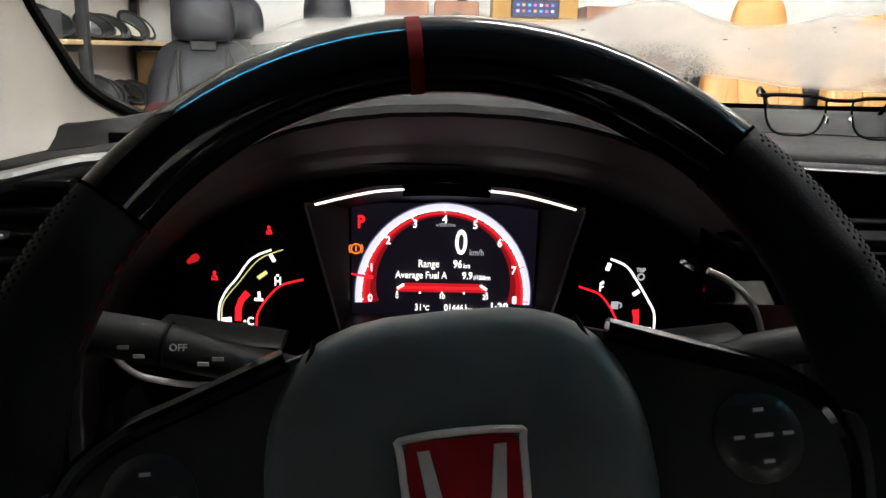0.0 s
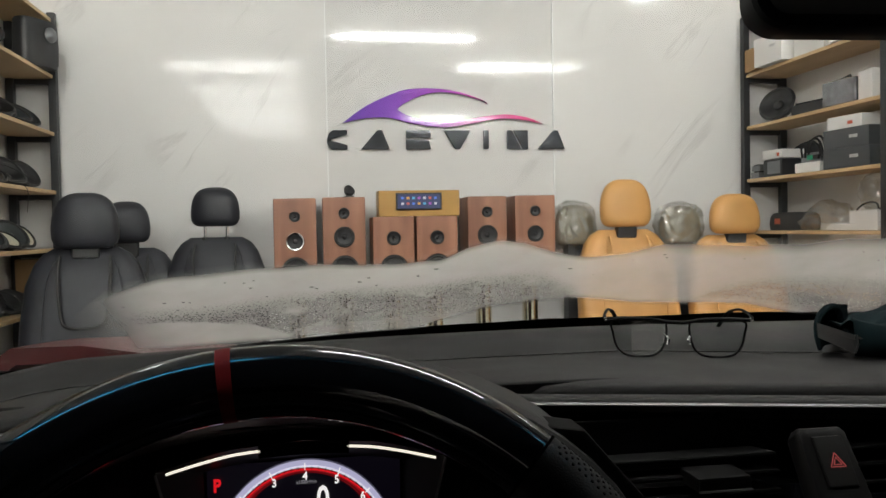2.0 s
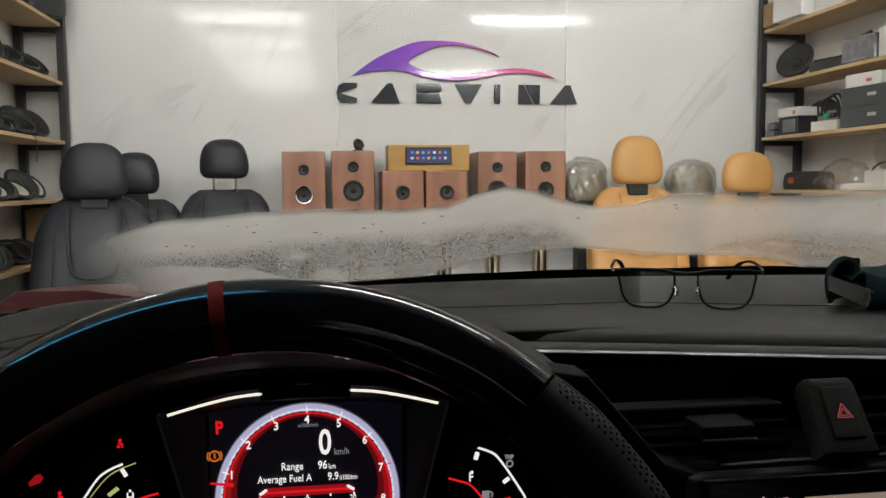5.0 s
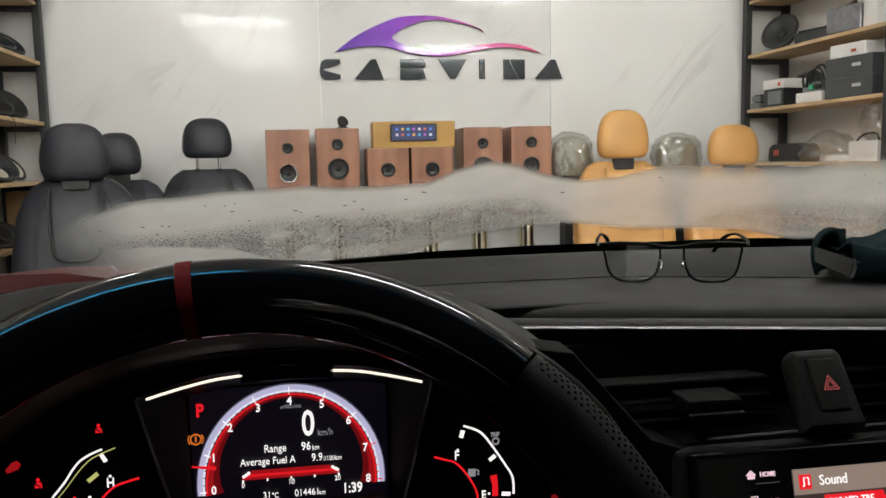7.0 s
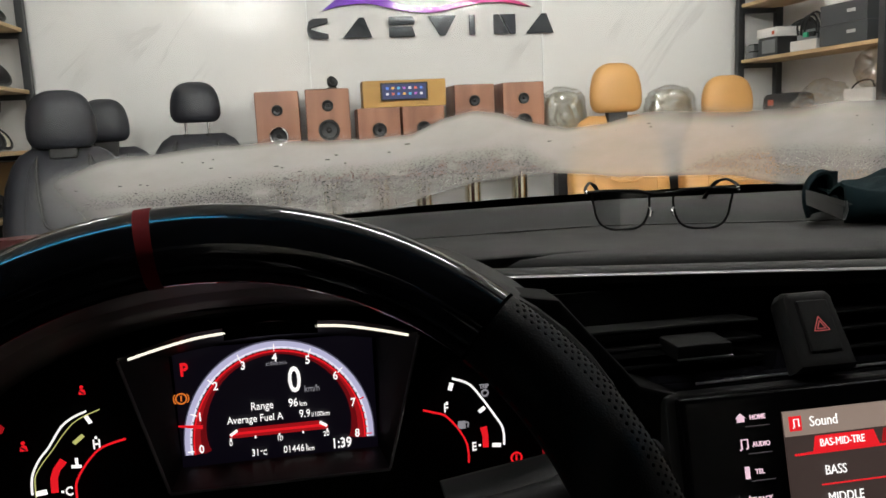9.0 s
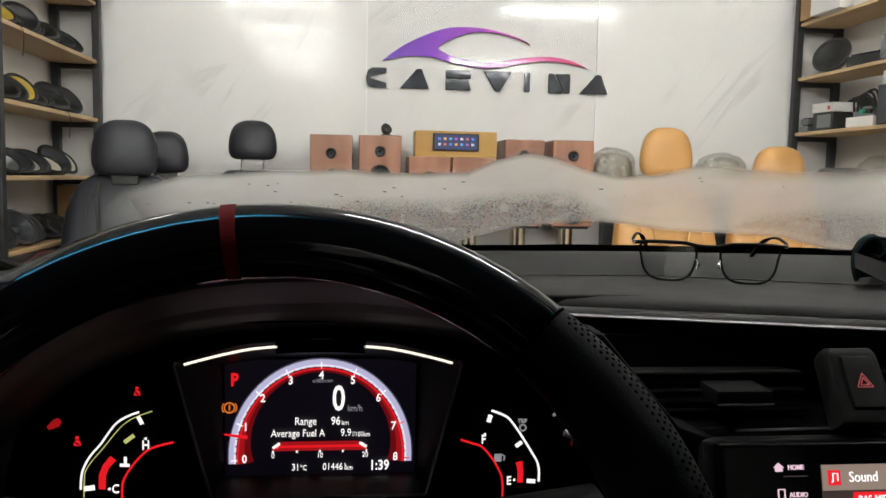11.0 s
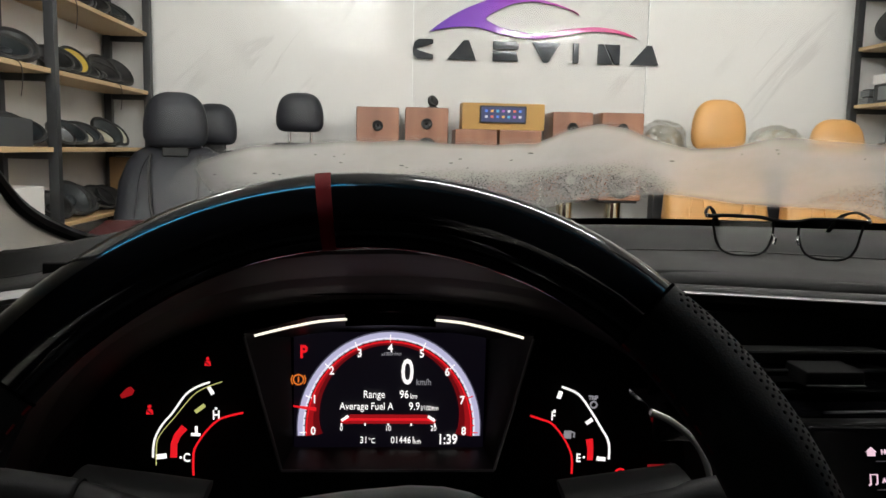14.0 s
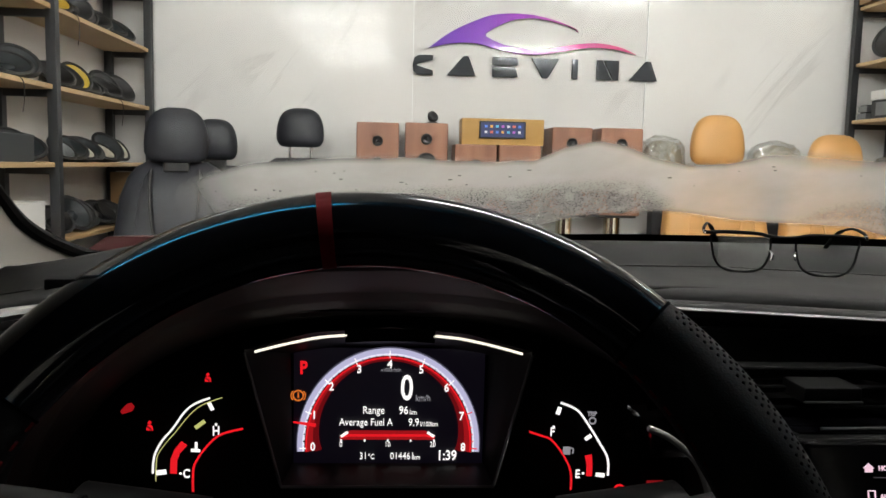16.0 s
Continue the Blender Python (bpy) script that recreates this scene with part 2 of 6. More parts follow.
def sweep(points, radius, n=8, bm=None, closed=False, flat=1.0):
    """A round bar along a line of points; radius may be a list."""
    pts = [Vector(p) for p in points]
    rad = radius if isinstance(radius, (list, tuple)) else [radius] * len(pts)
    rings = []
    side = None
    for i, p in enumerate(pts):
        a = pts[i - 1] if i > 0 or closed else pts[0]
        c = pts[(i + 1) % len(pts)] if i + 1 < len(pts) or closed else pts[-1]
        d = (c - a).normalized()
        if side is None:
            side = d.cross(Vector((0, 0, 1)))
            if side.length < 0.1:
                side = d.cross(Vector((1, 0, 0)))
        side = (side - d * side.dot(d)).normalized()
        up = d.cross(side)
        rings.append([p + rad[i] * (math.cos(2 * math.pi * k / n) * side + flat * math.sin(2 * math.pi * k / n) * up) for k in range(n)])
    if closed:
        rings.append(rings[0])
    b = loft(rings, caps=not closed)
    if closed:
        bmesh.ops.remove_doubles(b, verts=b.verts, dist=1e-6)
    return merge(bm, b)


def extrude(outline, depth, bm=None, bevel=0.0, m=None):
    """A flat outline of (x, z) points, given thickness towards -y."""
    b = bmesh.new()
    f = b.faces.new([b.verts.new((x, 0, z)) for x, z in outline])
    r = bmesh.ops.extrude_face_region(b, geom=[f])
    bmesh.ops.translate(b, vec=(0, -depth, 0), verts=[v for v in r["geom"] if isinstance(v, bmesh.types.BMVert)])
    bmesh.ops.recalc_face_normals(b, faces=b.faces)
    if bevel > 0:
        bmesh.ops.bevel(b, geom=[e for e in b.edges if abs(e.verts[0].co.y - e.verts[1].co.y) < 1e-6], offset=bevel, segments=2, profile=0.5, affect="EDGES")
    if m is not None:
        bmesh.ops.transform(b, matrix=m, verts=b.verts)
    return merge(bm, b)


def strip(points, width, depth=0.0006, closed=False):
    """A flat ribbon along (x, z) points, facing -y; width may be a list."""
    n = len(points)
    w = width if isinstance(width, (list, tuple)) else [width] * n
    left, right = [], []
    for i, p in enumerate(points):
        a, c = points[max(0, i - 1)], points[min(n - 1, i + 1)]
        dx, dz = c[0] - a[0], c[1] - a[1]
        l = math.hypot(dx, dz) or 1
        left.append((p[0] - dz / l * w[i] / 2, p[1] + dx / l * w[i] / 2))
        right.append((p[0] + dz / l * w[i] / 2, p[1] - dx / l * w[i] / 2))
    b = bmesh.new()
    rows = []
    for l, r in zip(left, right):
        rows.append([b.verts.new((l[0], 0, l[1])), b.verts.new((r[0], 0, r[1])), b.verts.new((r[0], -depth, r[1])), b.verts.new((l[0], -depth, l[1]))])
    for a, c in zip(rows, rows[1:]):
        for k in range(4):
            b.faces.new((a[k], a[(k + 1) % 4], c[(k + 1) % 4], c[k]))
    b.faces.new(rows[0])
    b.faces.new(rows[-1][::-1])
    return b


def words(body, size, align="CENTER", depth=0.0003, bold=0.0, squeeze=1.0):
    """Writing as a mesh: upright in the x-z plane, read from -y."""
    cu = bpy.data.curves.new("writing", "FONT")
    cu.body, cu.size, cu.align_x, cu.align_y, cu.extrude, cu.offset = body, size, align, "CENTER", depth, bold
    cu.resolution_u = 3
    tmp = bpy.data.objects.new("writing", cu)
    scene.collection.objects.link(tmp)
    me = bpy.data.meshes.new_from_object(tmp.evaluated_get(bpy.context.evaluated_depsgraph_get()))
    bpy.data.objects.remove(tmp)
    bpy.data.curves.remove(cu)
    me.materials.clear()
    me.transform(pose(0, 0, 0, 90) @ Matrix.Diagonal((squeeze, 1, 1, 1)))
    return me


def arc(cx, cz, rx, rz, a0, a1, n=40):
    return [(cx + rx * math.cos(radians(a0 + (a1 - a0) * k / n)), cz + rz * math.sin(radians(a0 + (a1 - a0) * k / n))) for k in range(n + 1)]


def smooth_line(pts, n=6):
    """Catmull-Rom through points of any dimension."""
    out = []
    P = [pts[0], *pts, pts[-1]]
    for i in range(1, len(P) - 2):
        for k in range(n):
            t = k / n
            out.append(tuple(0.5 * (2 * b + (c - a) * t + (2 * a - 5 * b + 4 * c - d) * t * t + (3 * b - a - 3 * c + d) * t ** 3) for a, b, c, d in zip(P[i - 1], P[i], P[i + 1], P[i + 2])))
    out.append(tuple(pts[-1]))
    return out


# ---- the room ----
def slab(name, sx, sy, sz, at, material, label, category):
    return tagged(part(name, box(sx, sy, sz), material, m=pose(*at)), label, category, kind="structure")


mid_x, mid_y = (ROOM_L + ROOM_R) / 2, (WALL_Y + ROOM_BACK) / 2
wide, long = ROOM_R - ROOM_L, WALL_Y - ROOM_BACK
slab("floor", wide + 0.4, long + 0.4, 0.1, (mid_x, mid_y, -0.05), FLOOR, "pale grey polished tile floor of the workshop", "floor")
slab("ceiling", wide + 0.4, long + 0.4, 0.1, (mid_x, mid_y, ROOM_H + 0.05), CEILING, "flat white ceiling carrying lamp tubes", "ceiling")
marble_wall = slab("wall_north", wide, 0.12, ROOM_H, (mid_x, WALL_Y + 0.06, ROOM_H / 2), MARBLE, "polished white marble wall with faint grey veins", "wall")
slab("wall_west", 0.1, long, ROOM_H, (ROOM_L - 0.05, mid_y, ROOM_H / 2), PLASTER, "off-white painted plaster side wall", "wall")
slab("wall_east", 0.1, long, ROOM_H, (ROOM_R + 0.05, mid_y, ROOM_H / 2), PLASTER, "off-white painted plaster side wall", "wall")
slab("wall_south", wide, 0.1, ROOM_H, (mid_x, ROOM_BACK - 0.05, ROOM_H / 2), PLASTER, "plain plaster back wall", "wall")
slab("platform", wide - 0.02, 0.9, 0.30, (mid_x, 3.54, 0.15), STEEL, "low dark display platform along the wall", "platform")


def ceiling_lamp(x, y, length=1.2):
    t = thing("ceiling_lamp", pose(x, y, ROOM_H), "white batten lamp with one lit tube", "lamp", "ceiling lamps")
    part("housing", box(length, 0.06, 0.035, (0, 0, -0.0185), 0.006), LAMP_BODY, t)
    part("tube", sweep([(-length / 2 + 0.02, 0, -0.055), (length / 2 - 0.02, 0, -0.055)], 0.016, 10), TUBE, t)
    return t


lamp = ceiling_lamp(0.75, 1.55)
for lx, ly in ((2.0, 0.42), (-0.72, 0.30), (-0.74, -1.1), (-0.72, -2.7), (-0.7, -4.5), (1.9, -3.2)):
    copy_thing(lamp, pose(lx, ly, ROOM_H))
# two short fill lamps, added out of view to brighten the racks
fill_lamp = ceiling_lamp(-1.10, 2.75, 0.22)
copy_thing(fill_lamp, pose(2.28, 2.75, ROOM_H))


# ---- things along the marble wall ----
def sign_block(outline, material, name, parent):
    return part(name, extrude(outline, 0.018, bevel=0.003), material, parent)


sign = thing("wall_sign", pose(0, WALL_Y - 0.004, 0), "dark mirror and violet acrylic company sign on the marble wall", "sign")
upper = smooth_line([(0.146, 1.717), (0.26, 1.800), (0.40, 1.866), (0.50, 1.892), (0.64, 1.893), (0.76, 1.872), (0.86, 1.838), (0.885, 1.818)], 5)
lower = smooth_line([(0.885, 1.818), (0.85, 1.836), (0.76, 1.862), (0.65, 1.875), (0.56, 1.862), (0.48, 1.828), (0.43, 1.795), (0.44, 1.776), (0.52, 1.744), (0.64, 1.725), (0.60, 1.705), (0.50, 1.716), (0.38, 1.745), (0.26, 1.742), (0.146, 1.717)], 4)
sign_block((upper + lower[1:-1])[::-1], PLUM, "swoosh", sign)
tail_top = smooth_line([(0.56, 1.722), (0.70, 1.727), (0.84, 1.752), (0.98, 1.765), (1.10, 1.748), (1.181, 1.715)], 5)
tail_low = smooth_line([(1.181, 1.715), (1.06, 1.738), (0.94, 1.740), (0.80, 1.716), (0.68, 1.698), (0.56, 1.704)], 5)
part("swoosh_tail", extrude((tail_top + tail_low[1:])[::-1], 0.020, bevel=0.003), PLUM, sign, "pink acrylic tail of the swoosh")
Z0, Z1 = 1.588, 1.684
LET = {
    "rounded_block": [[(0.171, Z0), (0.095, Z0), (0.074, 1.605), (0.070, 1.635), (0.078, 1.668), (0.10, Z1), (0.171, Z1), (0.171, 1.662), (0.092, 1.640), (0.092, 1.632), (0.171, 1.610)]],
    "wedge": [[(0.237, Z0), (0.320, Z1), (0.345, Z1), (0.382, Z0)]],
    "slotted_block": [[(0.464, Z1), (0.580, Z1), (0.592, 1.665), (0.588, 1.645), (0.464, 1.645)], [(0.464, 1.637), (0.578, 1.637), (0.592, Z0), (0.464, Z0)]],
    "arrow": [[(0.657, Z1), (0.796, Z1), (0.740, Z0), (0.715, Z0)]],
    "bar": [[(0.862, Z0), (0.862, Z1), (0.890, Z1), (0.890, Z0)]],
    "split_block": [[(0.986, Z0), (0.986, Z1), (1.012, Z1), (1.062, Z0)], [(1.020, Z1), (1.096, Z1), (1.096, Z0), (1.070, Z0)]],
}
for nm, outs in LET.items():
    for o in outs:
        part(nm, extrude(o, 0.016, bevel=0.002), SIGN_DARK, sign)
for o in LET["wedge"]:
    part("wedge", extrude([(x + 0.911, z) for x, z in o], 0.016, bevel=0.002), SIGN_DARK, sign)
# thin clear panel behind the sign; pale strips paint the light on its edges
PANEL = clear_glass("clear acrylic panel", (0.995, 0.995, 0.995), 0.06, 0.009)
tagged(part("acrylic_panel", box(1.16, 0.006, 1.35), PANEL, m=pose(0.655, WALL_Y - 0.0035, 2.0)), "thin clear acrylic panel fixed on the marble wall", "panel")
EDGE_HIGHLIGHT = mat("pale edge highlight", (0.85, 0.87, 0.86), 0.15, vary=0.03)
for sx in (-1, 1):
    part("edge_highlight", box(0.004, 0.009, 1.35, (0.582 * sx, -0.002, 0)), EDGE_HIGHLIGHT, bpy.data.objects["acrylic_panel"])


def speaker_stand(x, y, w):
    t = thing("speaker_stand", pose(x, y, FLOOR_Z), "polished metal speaker stand with a black top plate", "stand", "speaker stands")
    h = 0.929 - FLOOR_Z
    part("base_plate", box(w * 1.05, 0.24, 0.012, (0, 0, 0.006), 0.003), RUBBER, t)
    part("pole", lathe([(0, 0.012), (0.040, 0.012), (0.040, h - 0.012), (0, h - 0.012)], 28), POLE_METAL, t)
    part("top_plate", box(w * 0.9, 0.20, 0.012, (0, 0, h - 0.006), 0.003), RUBBER, t)


POLE_METAL = mat("polished pale brass", (0.78, 0.72, 0.58), 0.14, 1.0, vary=0.05)


def loudspeaker(x, y, z_top, w, d, h, drivers, label, white_tweeter=False):
    """A tall wooden cabinet with round drivers let into its front."""
    t = thing("loudspeaker", pose(x, y, z_top - h), label, "speaker", "wooden loudspeakers")
    part("cabinet", box(w, d, h, (0, 0, h / 2), 0.006), SPEAKER_WOOD, t)
    for dz, r, ring in drivers:
        m = pose(0, -d / 2 - 0.0005, h - dz, 90)
        part("driver_frame", lathe([(r * 1.18, -0.004), (r * 1.18, 0.003), (r * 1.1, 0.006), (r * 0.98, 0.005), (r * 0.94, 0.0), (r * 0.94, -0.004)], 32, m=m), ring, t)
        part("cone", lathe([(r * 0.95, 0.001), (r * 0.88, 0.005), (r * 0.78, 0.0035), (r * 0.5, 0.0016), (r * 0.3, 0.0012), (r * 0.26, 0.004), (r * 0.14, 0.007), (0, 0.008)], 32, m=m), CONE, t)
    return t


FLOOR_Z = 0.30
for x, w, ztop, drv in (
    (-0.088, 0.195, 1.338, [(0.085, 0.021, RUBBER), (0.20, 0.036, CHROME), (0.335, 0.055, RUBBER)]),
    (0.137, 0.198, 1.341, [(0.075, 0.022, RUBBER), (0.185, 0.041, RUBBER), (0.335, 0.055, RUBBER)]),
    (0.816, 0.190, 1.337, [(0.075, 0.022, RUBBER), (0.185, 0.041, RUBBER), (0.335, 0.055, RUBBER)]),
    (1.052, 0.200, 1.339, [(0.075, 0.022, RUBBER), (0.185, 0.034, RUBBER), (0.335, 0.055, RUBBER)]),
):
    loudspeaker(x, 3.83, ztop, w, 0.24, ztop - 0.93, drv, "tall reddish walnut loudspeaker on a chrome stand")
    speaker_stand(x, 3.83, w)
for x, w in ((0.361, 0.192), (0.564, 0.194)):
    loudspeaker(x, 3.77, 1.246, w, 0.24, 1.246 - 0.93, [(0.10, 0.028, RUBBER), (0.24, 0.055, RUBBER)], "shorter reddish walnut loudspeaker carrying a display box")
    speaker_stand(x, 3.77, w)
display_box = thing("display_box", pose(0.4915, 3.80, 1.247), "yellow lacquered wooden box holding a car screen, on two loudspeakers", "box")
part("body", box(0.385, 0.16, 0.122, (0, 0, 0.061), 0.004), BAMBOO, display_box)
unit = part("screen_unit", box(0.217, 0.012, 0.080, (-0.003, -0.086, 0.070), 0.003), RUBBER, display_box, "dark glass car screen with app icons")
rng = random.Random(4)
ICON = [glow("icon", c, 0.5) for c in ((0.1, 0.25, 0.9), (0.8, 0.15, 0.1), (0.75, 0.72, 0.8), (0.5, 0.12, 0.6), (0.1, 0.5, 0.8), (0.9, 0.45, 0.1))]
part("screen_glass", box(0.200, 0.002, 0.066, (-0.003, -0.0932, 0.070)), glow("dim blue screen", (0.02, 0.03, 0.10), 0.8), unit)
for r in range(2):
    for c in range(7):
        part("icon", box(0.013, 0.002, 0.011, (-0.081 + c * 0.026, -0.0946, 0.085 - r * 0.026), 0.0008), ICON[(c * 5 + r * 2) % 6], unit)
camera_bit = thing("tweeter_pod", pose(0.165, 3.80, 1.342), "small black round tweeter pod on a loudspeaker", "tweeter")
part("foot", lathe([(0, 0), (0.026, 0), (0.024, 0.006), (0.012, 0.010), (0.0, 0.010)], 20), RUBBER, camera_bit)
part("head", lathe([(0, -0.02), (0.022, -0.018), (0.036, 0.0), (0.036, 0.012), (0.028, 0.016), (0.0, 0.006)], 24, m=pose(0, 0, 0.031, 62, 0, 35) @ Matrix.Diagonal((0.75, 0.75, 0.9, 1))), RUBBER, camera_bit)


def head_rest(w, d, h):
    rings = []
    for u, kx, ky in ((0.0, 0.66, 0.45), (0.02, 0.78, 0.66), (0.07, 0.90, 0.86), (0.18, 0.985, 1.0), (0.35, 1.0, 1.0), (0.55, 0.965, 1.0), (0.72, 0.89, 0.92), (0.84, 0.78, 0.78), (0.92, 0.64, 0.58), (0.97, 0.48, 0.38), (1.0, 0.28, 0.16)):
        rings.append(superring(0, 0.01 * u, w / 2 * kx, d / 2 * ky, h * u, 36, 2.35))
    return loft(rings)


def seat_back(w, h, d):
    """A backrest with rounded shoulders and raised side bolsters, leaning back a little."""
    rings = []
    for u, k in ((0, 0.94), (0.25, 1.0), (0.55, 0.99), (0.78, 0.92), (0.9, 0.80), (0.96, 0.68), (1.0, 0.50)):
        ring = []
        n = 36
        for j in range(n):
            a = 2 * math.pi * j / n
            c, s = math.cos(a), math.sin(a)
            x = w / 2 * k * math.copysign(abs(c) ** 0.7, c)
            y = d / 2 * (0.35 + 0.65 * min(1, (1.02 - u) * 5)) * math.copysign(abs(s) ** 0.8, s)
            if s < 0:
                y -= 0.05 * max(0, (abs(x) / (w / 2) - 0.5)) * 2 * (1 - u)
            ring.append((x, y + 0.10 * u, h * u))
        rings.append(ring)
    return loft(rings)


def car_seat(x, y, w, z_shoulder, rest_w, rest_z0, rest_z1, leather, label, turn=0.0, rest_dx=0.0, posts=True, wide_back=None):
    t = thing("car_seat", pose(x, y, FLOOR_Z, 0, 0, turn), label, "car seat", "loose car seats")
    h = z_shoulder - FLOOR_Z
    bw = wide_back or w
    part("rail_base", box(w * 0.8, 0.40, 0.10, (0, -0.10, 0.05), 0.01), STEEL, t)
    part("cushion", loft([superring(0, -0.16, w / 2 * k, 0.24 * k, z, 28, 3.2) for z, k in ((0.10, 0.92), (0.14, 1.0), (0.22, 1.0), (0.25, 0.90))]), leather, t)
    part("backrest", seat_back(bw, h - 0.20, 0.16), leather, t, m=pose(0, 0.0, 0.20))
    for side in (-1, 1):
        part("bolster_seam", sweep(smooth_line([(side * bw * 0.30, -0.075, 0.26), (side * bw * 0.31, -0.06, h * 0.6), (side * bw * 0.27, -0.02, h * 0.86), (side * bw * 0.20, 0.03, h * 0.965)], 5), 0.003, 6), leather, t)
    insert = [(-bw * 0.19, 0.030, h * 0.965), (-bw * 0.195, -0.020, h * 0.87), (-bw * 0.17, -0.052, h * 0.70), (-bw * 0.12, -0.064, h * 0.655), (0, -0.066, h * 0.645)]
    insert += [(-x, y, z) for x, y, z in insert[-2::-1]]
    part("insert_piping", sweep(smooth_line(insert, 5), 0.0055, 8), RUBBER if leather is BLACK_LEATHER else leather, t, "raised piping round the middle panel")
    part("headrest", head_rest(rest_w, 0.12, rest_z1 - rest_z0), leather, t, m=pose(rest_dx, 0.06, rest_z0 - FLOOR_Z))
    if posts:
        for side in (-1, 1):
            part("headrest_post", sweep([(rest_dx + side * 0.048, 0.07, h - 0.03), (rest_dx + side * 0.048, 0.07, rest_z0 - FLOOR_Z + 0.02)], 0.006, 10), CHROME, t)
            part("post_guide", lathe([(0.013, 0), (0.013, 0.012), (0.008, 0.015), (0.0, 0.015)], 14, m=pose(rest_dx + side * 0.048, 0.07, h - 0.012)), RUBBER, t)
    else:
        part("headrest_stem", box(0.10, 0.05, rest_z0 - z_shoulder + 0.08, (rest_dx, 0.06, (rest_z0 + z_shoulder) / 2 - FLOOR_Z), 0.01), RUBBER, t)
    return t


car_seat(-0.437, 3.62, 0.46, 1.166, 0.214, 1.215, 1.390, BLACK_LEATHER, "black leather car seat with raised headrest on chrome posts")
car_seat(-0.855, 3.16, 0.47, 1.138, 0.245, 1.135, 1.349, BLACK_LEATHER, "black leather car seat standing in front of another black one", turn=8, posts=False)
car_seat(-0.812, 3.62, 0.46, 1.125, 0.20, 1.150, 1.332, BLACK_LEATHER, "black leather car seat half hidden behind another", turn=6, posts=False)
car_seat(1.489, 3.60, 0.50, 1.165, 0.255, 1.178, 1.408, CAMEL, "camel leather car seat with dark headrest bracket", posts=False)
car_seat(2.03, 3.55, 0.50, 1.13, 0.257, 1.135, 1.330, CAMEL, "camel leather car seat beside a wrapped headrest", posts=False)


def wrapped_headrest(x, y, z_top, w, h):
    t = thing("wrapped_headrest", pose(x, y, z_top - h), "grey foam headrest wrapped in clear plastic on a stand", "headrest", "wrapped headrests")
    part("stand", box(0.10, 0.08, z_top - h - FLOOR_Z + 0.02, (0, 0, -(z_top - h - FLOOR_Z) / 2 + 0.01), 0.005), STEEL, t)
    part("foam", head_rest(w, 0.12, h), GREY_FOAM, t)
    b = bmesh.new()
    bmesh.ops.create_icosphere(b, subdivisions=4, radius=1)
    for v in b.verts:
        p = v.co.copy()
        q = [math.copysign(abs(c) ** 0.75, c) for c in p]
        d = 1.04 + 0.14 * abs(noise.noise(p * 3.1 + Vector((x * 9, 0, 0)))) + 0.16 * abs(noise.noise(p * 7.5)) - 0.09 * abs(noise.noise(p * 15))
        v.co = Vector((q[0] * w * 0.53, q[1] * 0.075, q[2] * h * 0.56)) * d
    part("plastic_wrap", b, BAG, t, "crumpled clear plastic wrap", m=pose(-0.01, -0.004, h * 0.48), angle=8)


wrapped_headrest(1.836, 3.80, 1.28, 0.215, 0.19)
wrapped_headrest(1.285, 3.82, 1.291, 0.20, 0.20)


# ---- the two shelves ----
def shelf_rack(x_front, x_back, boards, z_top, label):
    t = thing("shelf_rack", pose(0, 0, 0), label, "shelf", "steel shelf racks")
    ys = (1.80, 2.885, 3.95)
    for yy in ys:
        for xx in (x_front, x_back):
            part("post", box(0.035, 0.035, z_top, (xx, yy, z_top / 2), 0.002), STEEL, t)
        for z in boards:
            part("crossbar", box(abs(x_back - x_front) - 0.036, 0.025, 0.025, ((x_front + x_back) / 2, yy, z - 0.030), 0.002), STEEL, t)
    side = 1 if x_back > x_front else -1
    for z in boards:
        for a, c in zip(ys, ys[1:]):
            part("board", box(abs(x_back - x_front) + 0.02, c - a - 0.045, 0.017, ((x_front + x_back) / 2 + side * 0.004, (a + c) / 2, z - 0.0085), 0.002), PLY, t)
        part("board", box(abs(x_back - x_front) - 0.04, 0.06, 0.016, ((x_front + x_back) / 2, 3.93, z - 0.0085 - 0.0012), 0.002), PLY, t)
    return t


LB = (2.19, 1.93, 1.665, 1.395, 1.128, 0.86)
RB = (2.26, 1.972, 1.697, 1.418, 1.145, 0.87)
shelf_rack(-1.186, -1.372, LB, 2.22, "black steel shelf rack with pale plywood boards of speaker parts")
shelf_rack(2.285, 2.50, RB, 2.28, "black steel shelf rack with pale plywood boards of amplifiers and boxes")


# ================= the car =================
CX = 0.37                                   # the car's middle; the driver's axis is x = 0
SOFT = mat("soft black dash skin", (0.0048, 0.0045, 0.0044), 0.66, vary=0.12, scale=20, bump=0.5, bscale=1400, relief=0.0003, spec=0.15)
HARD = mat("hard black plastic", (0.0060, 0.0058, 0.0058), 0.5, vary=0.15, bump=0.3, bscale=1000, relief=0.0003, spec=0.07)
GLOSS = mat("piano black", (0.004, 0.004, 0.005), 0.08, vary=0.2)
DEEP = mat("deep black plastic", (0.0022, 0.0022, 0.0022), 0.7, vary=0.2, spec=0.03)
RIM_GLOSS = mat("dark carbon lacquer", (0.0025, 0.0028, 0.0035), 0.07, vary=0.3, scale=300, spec=0.18)
RIM_LEATHER = mat("perforated black leather", (0.0030, 0.0030, 0.0031), 0.60, vary=0.2, bump=0.5, bscale=1300, relief=0.0003, spec=0.07)
PIT = mat("dark pit", (0.0004, 0.0004, 0.0004), 1.0, spec=0.0)
HUB_SKIN = mat("grained black vinyl", (0.060, 0.072, 0.077), 0.42, vary=0.15, bump=0.35, bscale=1500, relief=0.0002)
